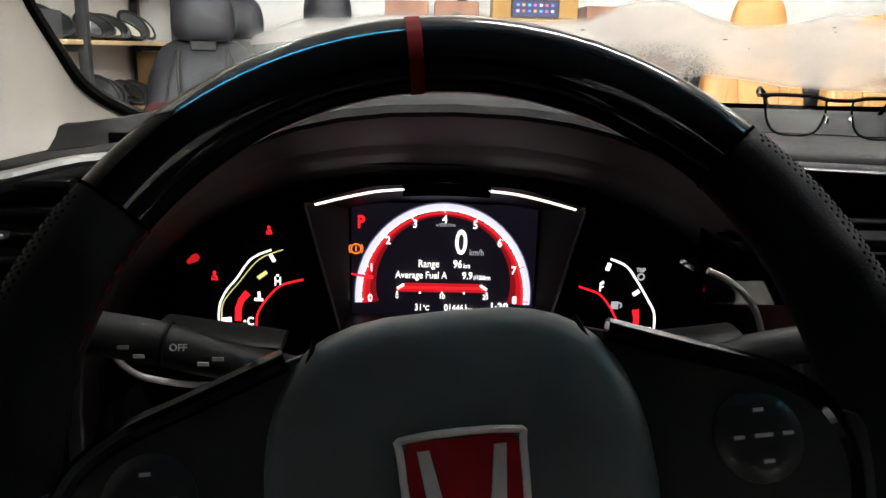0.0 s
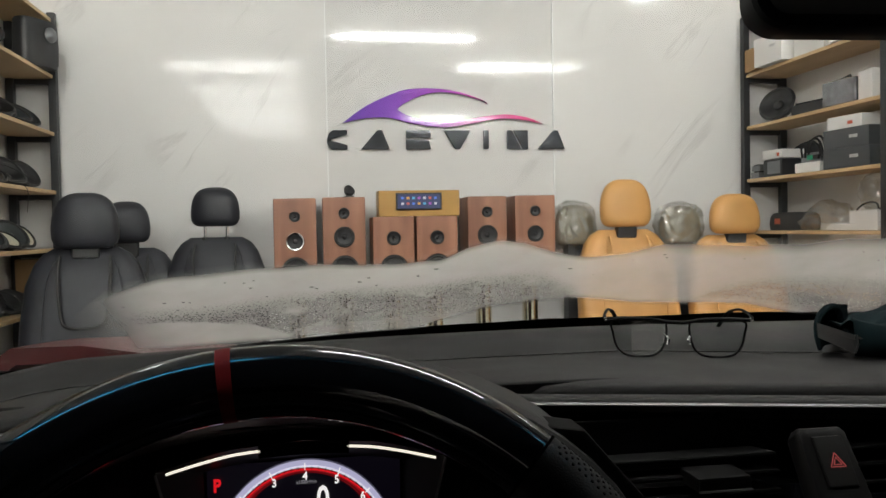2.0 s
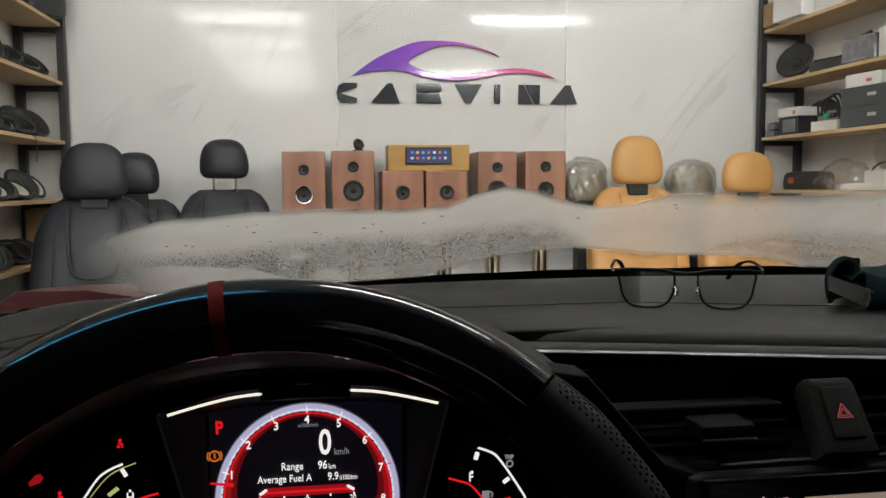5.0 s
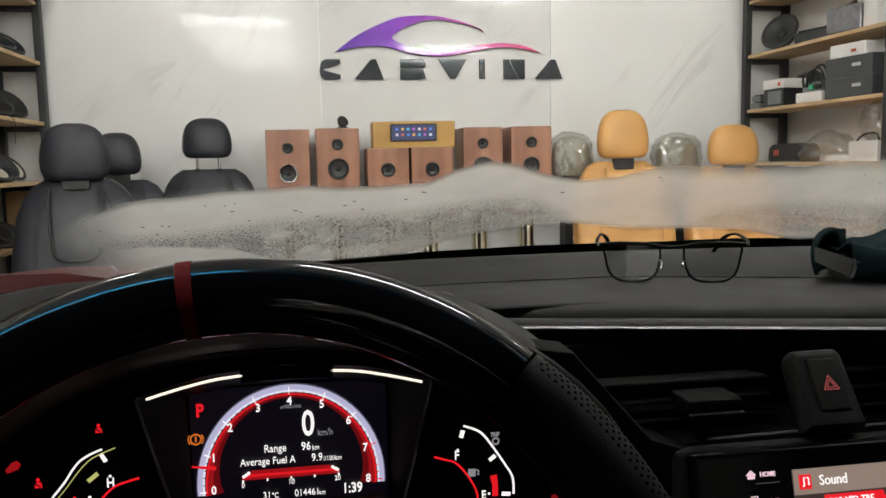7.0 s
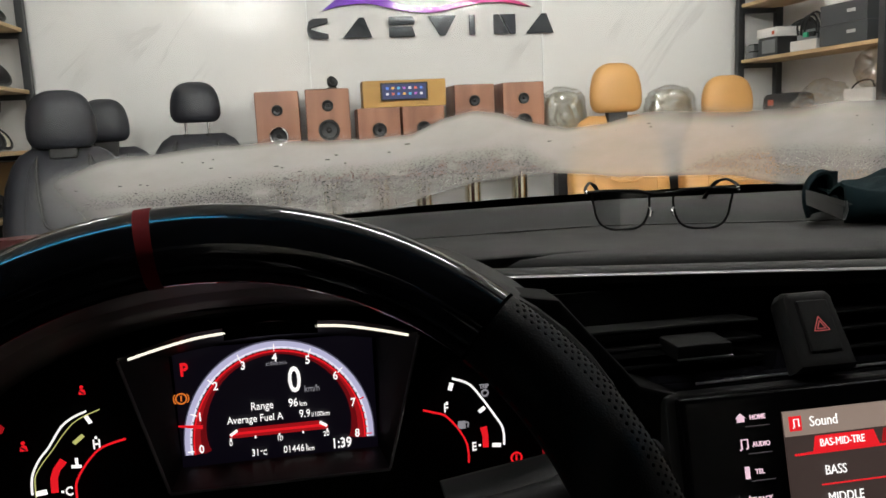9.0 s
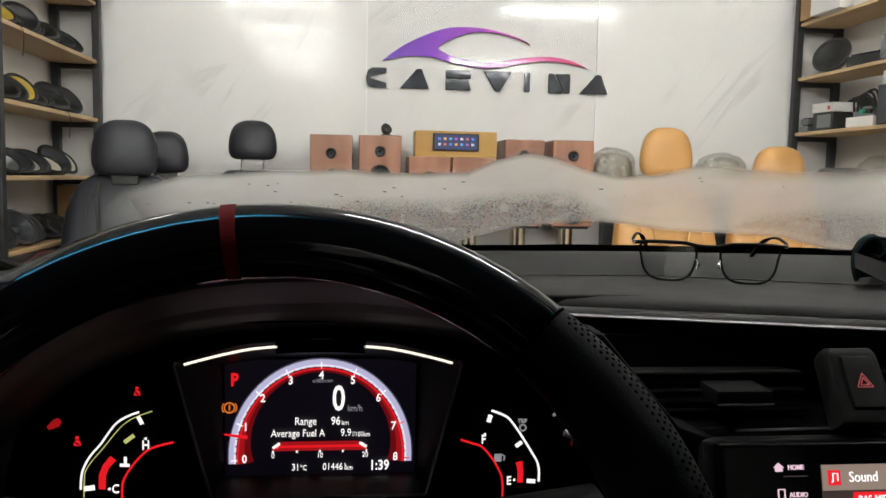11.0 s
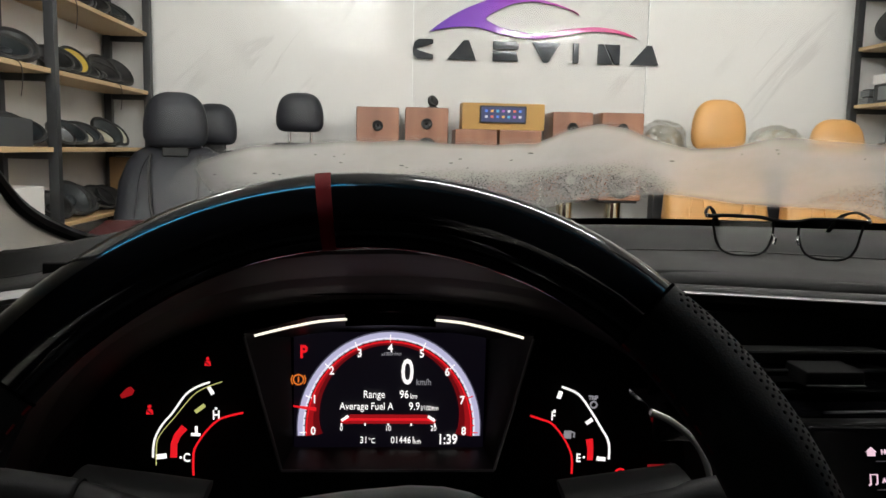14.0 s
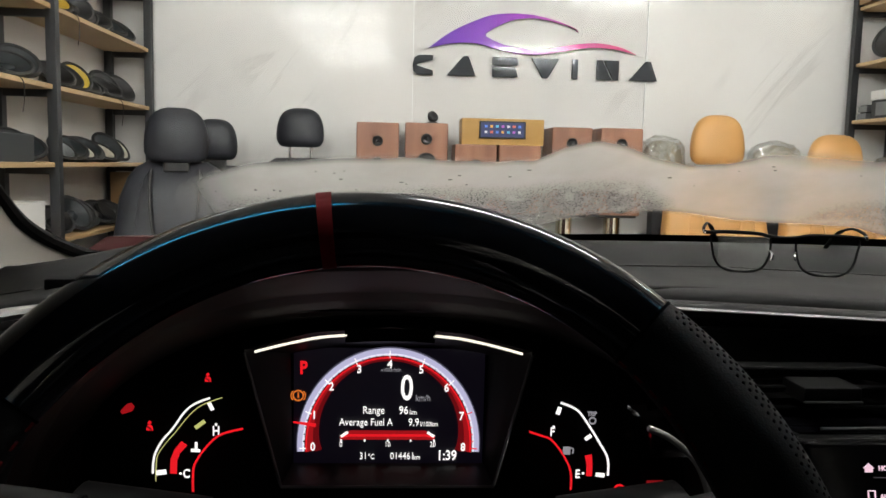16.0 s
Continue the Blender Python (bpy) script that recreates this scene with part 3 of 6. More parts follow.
TRIM_LINE = mat("dark satin trim", (0.11, 0.11, 0.109), 0.38, 0.9, vary=0.05)
SILVER = mat("satin silver trim", (0.36, 0.36, 0.355), 0.34, 0.9, vary=0.05)
RED_MARK = mat("red leather band", (0.075, 0.002, 0.003), 0.8, spec=0.1)
SPOKE = mat("satin black spoke", (0.014, 0.015, 0.016), 0.35, vary=0.15, bump=0.2, bscale=900, relief=0.0002)
RED_PAINT = mat("dark red car paint", (0.035, 0.002, 0.0025), 0.45, coat=0.08, spec=0.2)
PILLAR = mat("grey beige woven trim", (0.49, 0.468, 0.42), 0.9, vary=0.06, bump=0.4, bscale=1200, relief=0.0003)
SEAL = mat("black rubber seal", (0.003, 0.003, 0.003), 0.6, spec=0.08)
CARPET = mat("black carpet", (0.012, 0.012, 0.012), 0.95)
GLASS = clear_glass("windscreen glass", (0.93, 0.95, 0.94))
ADDED_BLUE_BAND = clear_glass("added blue tint", (0.01, 0.20, 0.36))
SIDE_GLASS = clear_glass("tinted side glass", (0.14, 0.15, 0.15))

LIT_WHITE = glow("lit white", (1.0, 0.97, 0.95), 0.85)
LIT_WARM = glow("lit warm white", (1.0, 0.92, 0.78), 0.95)
LIT_PALE = glow("lit pale lilac", (0.62, 0.60, 0.85), 0.62)
LIT_RING = glow("lit bright lilac", (0.86, 0.84, 0.98), 0.75)
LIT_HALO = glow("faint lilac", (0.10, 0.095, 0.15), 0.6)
LIT_RED = glow("lit red", (0.85, 0.012, 0.02), 0.75)
LIT_DEEP_RED = glow("lit deep red", (0.42, 0.008, 0.012), 0.62)
LIT_ORANGE = glow("lit orange", (0.9, 0.22, 0.03), 0.6)
LIT_GREY = glow("lit grey", (0.34, 0.33, 0.36), 0.6)
LIT_DIM_RED = glow("dim red glow", (0.16, 0.004, 0.006), 1.0)
LIT_OLIVE = glow("lit olive", (0.75, 0.75, 0.25), 0.55)
SCREEN_DARK = glow("dark screen glow", (0.0018, 0.0013, 0.0032), 1.0)


def screen_y(x):
    """Depth of the windscreen's foot across the car."""
    return 0.985 - 0.35 * (x - CX) ** 2


def screen_z(x, y):
    return 1.054 + 0.54 * (screen_y(x) - y)


def sheet(rows, bm=None):
    b = bmesh.new()
    vs = [[b.verts.new(p) for p in r] for r in rows]
    for a, c in zip(vs, vs[1:]):
        for k in range(len(a) - 1):
            b.faces.new((a[k], a[k + 1], c[k + 1], c[k]))
    return merge(bm, b)


def thick(bm, t):
    bmesh.ops.recalc_face_normals(bm, faces=bm.faces[:])
    bmesh.ops.solidify(bm, geom=bm.faces[:], thickness=t)
    return bm


def edge_at(line, x):
    return float(np.interp(x, [p[0] for p in line], [p[1] for p in line]))


def span(a, b, n):
    return [a + (b - a) * k / n for k in range(n + 1)]


# ---- body shell: dark, closed round the camera, open at the windows ----
car = thing("car", pose(CX, 0, 0), "dark red hatchback parked facing the marble wall", "car")
XL, XR = -0.345, 1.085


def cpart(name, bm, material, label="", parent=None, angle=35):
    ob = part(name, bm, material, parent or car, label, m=pose(-CX, 0, 0) if parent is None else None, angle=angle)
    return ob


# windscreen: glass, dark printed foot, unseen blue band added on top for rim reflections
def screen_sheet(y_of, n=24, off=0.0):
    rows = []
    for x in span(XL + 0.02, XR - 0.02, 36):
        f0, f1 = y_of(x)
        rows.append([(x, y, screen_z(x, y) - off) for y in span(f0, f1, n)])
    return sheet(rows)


PRINT_TOP = [(-0.345, 0.795), (-0.30, 0.815), (-0.28, 0.825), (-0.19, 0.857), (-0.107, 0.884), (0.0, 0.905), (0.088, 0.919), (0.22, 0.935), (0.33, 0.941), (0.43, 0.943), (0.63, 0.920), (0.85, 0.87), (1.06, 0.80)]
glass = cpart("windscreen", screen_sheet(lambda x: (screen_y(x) - 0.022, 0.37)), GLASS, "curved windscreen glass with mist on it")
band = cpart("added_blue_band", screen_sheet(lambda x: (0.37, 0.30), 4), ADDED_BLUE_BAND, "unseen blue tinted band added along the top of the windscreen")
for o in (glass, band):
    o.visible_shadow = False
cpart("black_print", screen_sheet(lambda x: (screen_y(x) + 0.03, edge_at(PRINT_TOP, x)), 3, off=0.003), SEAL, "black printed border along the foot of the glass")
cpart("roof", thick(sheet([[(x, y, 1.425 - 0.06 * ((x - CX) / 0.7) ** 2 + 0.03 * math.sin((0.32 - y) / 2.2 * math.pi)) for y in span(0.32, -1.7, 16)] for x in span(XL + 0.02, XR - 0.02, 16)]), 0.03), CARPET)


SCREEN_EDGE = [(-0.255, 0.30, 1.335), (-0.285, 0.45, 1.258), (-0.3105, 0.6045, 1.172), (-0.318, 0.648, 1.146), (-0.325, 0.700, 1.117), (-0.329, 0.742, 1.0925), (-0.327, 0.775, 1.076), (-0.318, 0.805, 1.062), (-0.303, 0.832, 1.050), (-0.275, 0.850, 1.044)]
TRIM_FOOT = [(-0.345, 0.16, 1.10), (-0.345, 0.34, 1.075), (-0.336, 0.53, 1.046), (-0.333, 0.60, 1.038), (-0.333, 0.67, 1.036), (-0.335, 0.73, 1.034), (-0.333, 0.77, 1.034), (-0.325, 0.805, 1.034), (-0.308, 0.836, 1.034), (-0.278, 0.856, 1.034)]


def mirrored(p, side):
    return (p[0], p[1], p[2]) if side < 0 else (2 * CX - p[0], p[1], p[2])


def pillar(side):
    """The A-pillar trim: a bulging skin from the windscreen's edge down to the dash, with a black rubber lip."""
    top, foot = smooth_line(SCREEN_EDGE, 5), smooth_line(TRIM_FOOT, 5)
    rows = []
    for a, c in zip(top, foot):
        row = []
        for k in range(9):
            u = k / 8
            out = 0.014 * math.sin(math.pi * u) + 0.010 * u * u
            row.append(mirrored((a[0] + (c[0] - a[0]) * u - out * 0.4, a[1] + (c[1] - a[1]) * u - out, a[2] + (c[2] - a[2]) * u), side))
        rows.append(row)
    cpart("pillar_trim", thick(sheet(rows), 0.004), PILLAR, "pale grey woven pillar trim", angle=80)
    lip = smooth_line([(x + 0.0035, y - 0.005, z + 0.0035) for x, y, z in SCREEN_EDGE], 6)
    cpart("windscreen_seal", sweep([mirrored(p, side) for p in lip], [0.0042 + 0.0022 * min(1, k / 30) for k in range(len(lip))], 8), SEAL, "black rubber lip along the glass edge")


for side in (-1, 1):
    pillar(side)
    xd = CX + side * 0.76
    cpart("door_panel", box(0.05, 2.05, 0.62, (xd, 0.0, 0.70), 0.02), HARD)
    g = cpart("side_window", box(0.004, 1.45, 0.36, (xd, -0.25, 1.20)), SIDE_GLASS)
    g.visible_shadow = False
    cpart("door_post", box(0.05, 0.14, 0.40, (xd, -0.55, 1.20), 0.02), HARD)
    cpart("roof_rail", box(0.07, 2.0, 0.06, (xd - side * 0.03, -0.7, 1.395), 0.02), CARPET)
cpart("floor_pan", box(1.5, 2.7, 0.05, (CX, -0.35, 0.22), 0.01), CARPET)
cpart("rear_wall", box(1.5, 0.06, 0.85, (CX, -1.68, 0.62), 0.02), HARD)
rg = cpart("rear_window", box(1.4, 0.004, 0.36, (CX, -1.68, 1.22)), SIDE_GLASS)
rg.visible_shadow = False
rows = []
for x in span(CX - 0.80, CX + 0.80, 20):
    e = abs(x - CX) / 0.80
    rows.append([(x, y, 1.016 - 0.075 * ((y - 1.0) / 1.1) - 0.09 * ((y - 1.0) / 1.1) ** 2 + 0.046 * max(0, 1 - abs(e - 0.85) * 3.0) - 0.10 * max(0, e - 0.93) * 6) for y in span(screen_y(CX + 0.6) + 0.16, 2.15, 14)])
cpart("bonnet", thick(sheet(rows), 0.02), RED_PAINT, "dark red glossy bonnet")
cpart("front_end", box(1.58, 0.25, 0.60, (CX, 2.10, 0.52), 0.08, 4), RED_PAINT)
for side in (-1, 1):
    cpart("wing", box(0.06, 1.25, 0.62, (CX + side * 0.80, 1.55, 0.58), 0.02), RED_PAINT)
    for yy in (1.62, -1.05):
        w = cpart("wheel", lathe([(0.20, -0.10), (0.31, -0.10), (0.33, -0.07), (0.33, 0.07), (0.31, 0.10), (0.20, 0.10)], 36, m=pose(CX + side * 0.78, yy, 0.33, 0, 90)), RUBBER)
        part("rim", lathe([(0, 0.03), (0.05, 0.04), (0.19, 0.06), (0.205, 0.09), (0.205, -0.09), (0.0, -0.05)], 24, m=pose(CX + side * 0.78, yy, 0.33, 0, 90 * side)), GREY_METAL, w)
cpart("scuttle", box(1.36, 0.16, 0.02, (CX, 1.03, 1.005), 0.005), DEEP)
cpart("wiper", sweep(smooth_line([(0.05, 1.0, 1.040), (0.22, 0.992, 1.056), (0.30, 0.985, 1.064), (0.37, 0.985, 1.058), (0.60, 0.990, 1.045)], 5), [0.006] * 21, 8), SEAL, "black wiper arm resting below the glass")

# ---- mist on the glass ----
def mist_material():
    m = bpy.data.materials.new("mist of fine drops")
    m.use_nodes = True
    nt = m.node_tree
    nt.nodes.remove(nt.nodes["Principled BSDF"])
    out = nt.nodes["Material Output"]
    at = nt.nodes.new("ShaderNodeAttribute")
    at.attribute_name = "mist_amount"
    wet = nt.nodes.new("ShaderNodeAttribute")
    wet.attribute_name = "wet_amount"
    tc = nt.nodes.new("ShaderNodeTexCoord")
    vo = nt.nodes.new("ShaderNodeTexVoronoi")
    vo.inputs["Scale"].default_value = 400
    big = nt.nodes.new("ShaderNodeTexNoise")
    big.inputs["Scale"].default_value, big.inputs["Detail"].default_value = 26, 5
    nt.links.new(tc.outputs["Object"], vo.inputs["Vector"])
    nt.links.new(tc.outputs["Object"], big.inputs["Vector"])
    drop = nt.nodes.new("ShaderNodeMapRange")
    drop.inputs["From Min"].default_value, drop.inputs["From Max"].default_value = 0.22, 0.42
    nt.links.new(vo.outputs["Distance"], drop.inputs["Value"])
    gate = nt.nodes.new("ShaderNodeMapRange")
    gate.inputs["From Min"].default_value, gate.inputs["From Max"].default_value = 0.26, 0.46
    nt.links.new(big.outputs["Fac"], gate.inputs["Value"])

    def op(kind, a, b):
        n = nt.nodes.new("ShaderNodeMath")
        n.operation = kind
        for i, v in enumerate((a, b)):
            if isinstance(v, (int, float)):
                n.inputs[i].default_value = v
            else:
                nt.links.new(v, n.inputs[i])
        return n.outputs[0]

    zone = op("MULTIPLY", wet.outputs["Fac"], gate.outputs["Result"])
    cell = nt.nodes.new("ShaderNodeSeparateColor")
    nt.links.new(vo.outputs["Color"], cell.inputs[0])
    clear = op("MULTIPLY", op("MULTIPLY", zone, op("SUBTRACT", 1.0, drop.outputs["Result"])), op("GREATER_THAN", cell.outputs[0], 0.20))
    alpha = op("MULTIPLY", at.outputs["Fac"], op("SUBTRACT", 1.0, op("MULTIPLY", clear, 0.95)))
    bead = nt.nodes.new("ShaderNodeBump")
    bead.inputs["Strength"].default_value, bead.inputs["Distance"].default_value = 1.0, 0.009
    bead.invert = True
    nt.links.new(vo.outputs["Distance"], bead.inputs["Height"])
    drops = nt.nodes.new("ShaderNodeBsdfRefraction")
    drops.inputs["IOR"].default_value, drops.inputs["Roughness"].default_value = 1.33, 0.06
    # drops tinted darker one by one, in place of dark surroundings they refract
    drop_dark = nt.nodes.new("ShaderNodeMapRange")
    drop_dark.inputs["From Min"].default_value, drop_dark.inputs["From Max"].default_value = 0.25, 0.8
    drop_dark.inputs["To Min"].default_value, drop_dark.inputs["To Max"].default_value = 0.12, 1.0
    nt.links.new(cell.outputs[1], drop_dark.inputs["Value"])
    nt.links.new(drop_dark.outputs["Result"], drops.inputs["Color"])
    shine = nt.nodes.new("ShaderNodeBsdfGlossy")
    shine.inputs["Roughness"].default_value = 0.15
    nt.links.new(bead.outputs["Normal"], drops.inputs["Normal"])
    nt.links.new(bead.outputs["Normal"], shine.inputs["Normal"])
    mshine = nt.nodes.new("ShaderNodeMixShader")
    mshine.inputs[0].default_value = 0.22
    nt.links.new(drops.outputs[0], mshine.inputs[1])
    nt.links.new(shine.outputs[0], mshine.inputs[2])
    beadmask = op("MULTIPLY", zone, op("SUBTRACT", 1.0, op("MULTIPLY", drop.outputs["Result"], 0.55)))
    tl = nt.nodes.new("ShaderNodeBsdfTranslucent")
    tl.inputs["Color"].default_value = (0.78, 0.76, 0.74, 1)
    df = nt.nodes.new("ShaderNodeBsdfDiffuse")
    df.inputs["Color"].default_value = (0.55, 0.55, 0.55, 1)
    rf = nt.nodes.new("ShaderNodeBsdfRefraction")
    rf.inputs["IOR"].default_value, rf.inputs["Roughness"].default_value = 1.15, 0.8
    rf.inputs["Color"].default_value = (0.95, 0.95, 0.91, 1)
    m1 = nt.nodes.new("ShaderNodeMixShader")
    m1.inputs[0].default_value = 0.68
    m2 = nt.nodes.new("ShaderNodeMixShader")
    m2.inputs[0].default_value = 0.12
    tr = nt.nodes.new("ShaderNodeBsdfTransparent")
    m3 = nt.nodes.new("ShaderNodeMixShader")
    nt.links.new(tl.outputs[0], m1.inputs[1])
    nt.links.new(rf.outputs[0], m1.inputs[2])
    nt.links.new(m1.outputs[0], m2.inputs[1])
    nt.links.new(df.outputs[0], m2.inputs[2])
    m4 = nt.nodes.new("ShaderNodeMixShader")
    nt.links.new(beadmask, m4.inputs[0])
    nt.links.new(m2.outputs[0], m4.inputs[1])
    nt.links.new(mshine.outputs[0], m4.inputs[2])
    tone = nt.nodes.new("ShaderNodeValToRGB")
    tone.color_ramp.elements[0].position, tone.color_ramp.elements[1].position = 0.3, 0.75
    tone.color_ramp.elements[0].color, tone.color_ramp.elements[1].color = (0.78, 0.77, 0.73, 1), (0.93, 0.92, 0.88, 1)
    nt.links.new(big.outputs["Fac"], tone.inputs["Fac"])
    nt.links.new(tone.outputs["Color"], tl.inputs["Color"])
    nt.links.new(alpha, m3.inputs[0])
    nt.links.new(tr.outputs[0], m3.inputs[1])
    nt.links.new(m4.outputs[0], m3.inputs[2])
    nt.links.new(m3.outputs[0], out.inputs["Surface"])
    return m


TOP_EDGE = [(-0.21, 0.760), (-0.187, 0.738), (-0.165, 0.725), (-0.125, 0.720), (-0.082, 0.727), (-0.014, 0.739), (0.036, 0.752), (0.084, 0.765), (0.131, 0.770), (0.155, 0.750), (0.185, 0.743), (0.214, 0.753), (0.247, 0.775), (0.287, 0.790), (0.325, 0.785), (0.358, 0.763), (0.411, 0.760), (0.463, 0.762), (0.519, 0.754), (0.554, 0.743), (0.614, 0.735), (0.70, 0.745), (0.82, 0.735), (0.95, 0.74), (1.03, 0.72)]
LOW_EDGE = [(-0.21, 0.86), (-0.10, 0.895), (0.0, 0.915), (0.085, 0.935), (0.125, 0.935), (0.175, 0.908), (0.212, 0.895), (0.275, 0.890), (0.308, 0.890), (0.382, 0.909), (0.432, 0.912), (0.525, 0.912), (0.57, 0.925), (0.65, 0.945), (1.03, 0.955)]
LOBE = [(-0.25, 0.765), (-0.196, 0.774), (-0.163, 0.789), (-0.132, 0.798), (-0.10, 0.814), (-0.053, 0.843), (-0.029, 0.869), (-0.014, 0.889), (0.0, 0.93)]
WET_TOP = [(-0.21, 0.77), (-0.155, 0.755), (-0.091, 0.776), (-0.018, 0.784), (0.032, 0.788), (0.112, 0.806), (0.167, 0.800), (0.224, 0.800), (0.254, 0.808), (0.296, 0.848), (0.33, 0.90), (0.43, 0.90), (0.47, 0.845), (0.52, 0.825), (0.65, 0.815), (1.03, 0.82)]


def ease(v):
    v = max(0.0, min(1.0, v))
    return v * v * (3 - 2 * v)


rows, dens, wets = [], [], []
for x in span(-0.208, 1.02, 220):
    a, c = edge_at(TOP_EDGE, x), edge_at(LOW_EDGE, x)
    c = min(c, screen_y(x) - 0.026)
    a -= 0.003 * noise.noise((x * 30, 0, 0))
    lobe, wet_top = edge_at(LOBE, x), edge_at(WET_TOP, x)
    soft_top = 0.016 + 0.030 * ease((x - 0.30) / 0.12)
    row = []
    for k in range(37):
        u = k / 36
        y = a - 0.006 + (c - a + 0.006) * u
        row.append((x, y, screen_z(x, y) - 0.004))
        side = ease((x + 0.208) / 0.10)
        d = ease((y - a + 0.006) / soft_top) * ease((c - y) / 0.020) * side
        in_lobe = ease((y - lobe) / 0.004) if x < 0.0 else 0.0
        clearing = ease((x + 0.03) / 0.05) * ease((0.20 - x) / 0.05) * ease((y - 0.868 - 0.1 * max(0, x)) / 0.018)
        wet = ease((y - wet_top) / 0.045) * (1 - in_lobe) * side * (1 - 0.7 * clearing)
        if x > 0.30:
            wet *= 0.75 * ease((c - y) / 0.035)
        thin = 0.14 * ease((x - 0.26) / 0.10)
        dens.append(d * (0.95 - 0.10 * u - 0.10 * in_lobe - 0.42 * clearing - thin * (0.5 + 0.5 * u)))
        wets.append(wet)
    rows.append(row)
b = sheet(rows)
b.verts.ensure_lookup_table()
me = finish(b)
for nm, vals in (("mist_amount", dens), ("wet_amount", wets)):
    a = me.attributes.new(nm, "FLOAT", "POINT")
    a.data.foreach_set("value", vals)
mist = part("mist", me, mist_material(), car, "greyish film of fine drops on the windscreen", m=pose(-CX, 0, 0))
mist.visible_shadow = False
DROP = mat("dark dirt speck", (0.03, 0.03, 0.03), 0.4)
rng = random.Random(11)
specks = None
for k in range(34):
    x = rng.choice((rng.uniform(-0.17, 0.0), rng.uniform(0.0, 0.20), rng.uniform(0.19, 0.30), rng.uniform(0.3, 0.65)))
    a, c = edge_at(TOP_EDGE, x), edge_at(LOW_EDGE, x)
    y = a + (c - a) * rng.uniform(0.08, 0.45)
    r = rng.uniform(0.0005, 0.0012)
    specks = lathe([(0, 0.0004), (r, 0.0), (r * 0.7, -0.0004), (0, -0.0006)], 8, bm=specks, m=pose(x, y, screen_z(x, y) - 0.0052, -28) @ Matrix.Diagonal((rng.uniform(1, 2.6), 1, 1, 1)))
cpart("dirt_specks", specks, DROP)["kind"] = "stuff"

# ---- dashboard ----
dash = thing("dashboard", pose(CX, 0.6, 0.2), "soft black dashboard with silver trim line and round air vents", "dashboard")


def dpart(name, bm, material, label="", parent=None, angle=35):
    return part(name, bm, material, parent or dash, label, m=pose(-CX, -0.6, -0.2) if parent is None else None, angle=angle)


CREASE = [(-0.42, -0.15), (-0.25, -0.08), (-0.10, -0.03), (0.15, -0.004), (0.33, 0.0), (0.485, -0.055), (0.65, -0.10), (1.12, -0.22)]
EDGE = [(-0.42, -0.10), (-0.26, -0.035), (-0.10, 0.0), (0.15, 0.019), (0.25, -0.007), (0.46, -0.066), (0.60, -0.095), (1.12, -0.14)]


def dash_rows(profile, x0=XL - 0.03, x1=XR + 0.03, n=60):
    """Profile points (foot, crease, edge, y, z): how far each follows the windscreen's foot, the pad's crease and the front edge in plan."""
    rows = []
    for x in span(x0, x1, n):
        f, c, e = screen_y(x) - 0.985, edge_at(CREASE, x), edge_at(EDGE, x)
        u = min(1, max(0, (-0.20 - x) / 0.14))
        drop = 0.020 * u * u * (3 - 2 * u)
        rows.append([(x, y + wf * f + wc * c + we * e, z - drop) for wf, wc, we, y, z in profile])
    return rows


FRONT = [(1, 0, 0, 1.06, 1.03), (1, 0, 0, 0.985, 1.045), (1, 0, 0, 0.915, 1.050), (0.9, 0, 0, 0.900, 1.060), (0.8, 0.1, 0, 0.888, 1.0700), (0.6, 0.25, 0, 0.868, 1.0735), (0.3, 0.6, 0, 0.842, 1.0715), (0, 0.95, 0, 0.822, 1.0640), (0, 1, 0, 0.811, 1.0560), (0, 1, 0, 0.806, 1.0545)]
dpart("upper_pad", thick(sheet(dash_rows(FRONT)), 0.006), SOFT, angle=80)
FLAT = [(0, 1, 0, 0.810, 1.0535), (0, 0.92, 0.08, 0.79, 1.0548), (0, 0.6, 0.4, 0.74, 1.0558), (0, 0.3, 0.7, 0.69, 1.0558), (0, 0, 1, 0.659, 1.0545), (0, 0, 1, 0.651, 1.0520), (0, 0, 1, 0.647, 1.045), (0, 0, 1, 0.647, 1.030)]
dpart("top_pad", thick(sheet(dash_rows(FLAT)), 0.006), SOFT, angle=80)
LEDGE = [(0, 0, 1, 0.640, 1.030), (0, 0, 1, 0.639, 1.0450), (0, 0, 1, 0.633, 1.0490), (0, 0, 1, 0.619, 1.0500), (0, 0, 1, 0.611, 1.0470), (0, 0, 1, 0.610, 1.040)]
dpart("front_ledge", thick(sheet(dash_rows(LEDGE)), 0.005), SOFT, angle=80)
TRIM_R = [(0, 0, 1, 0.612, 1.0468), (0, 0, 1, 0.606, 1.0474), (0, 0, 1, 0.6045, 1.0462), (0, 0, 1, 0.606, 1.0452)]
dpart("silver_trim", thick(sheet(dash_rows(TRIM_R, 0.17)), 0.0012), TRIM_LINE, "thin satin silver trim line", angle=80)
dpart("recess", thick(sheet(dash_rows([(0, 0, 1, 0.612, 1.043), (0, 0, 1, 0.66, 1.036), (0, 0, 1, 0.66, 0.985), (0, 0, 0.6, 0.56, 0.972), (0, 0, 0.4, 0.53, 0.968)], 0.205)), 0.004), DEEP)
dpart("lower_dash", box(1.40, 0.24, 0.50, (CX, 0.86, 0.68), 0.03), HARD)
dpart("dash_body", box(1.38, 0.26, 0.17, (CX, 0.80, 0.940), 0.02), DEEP)
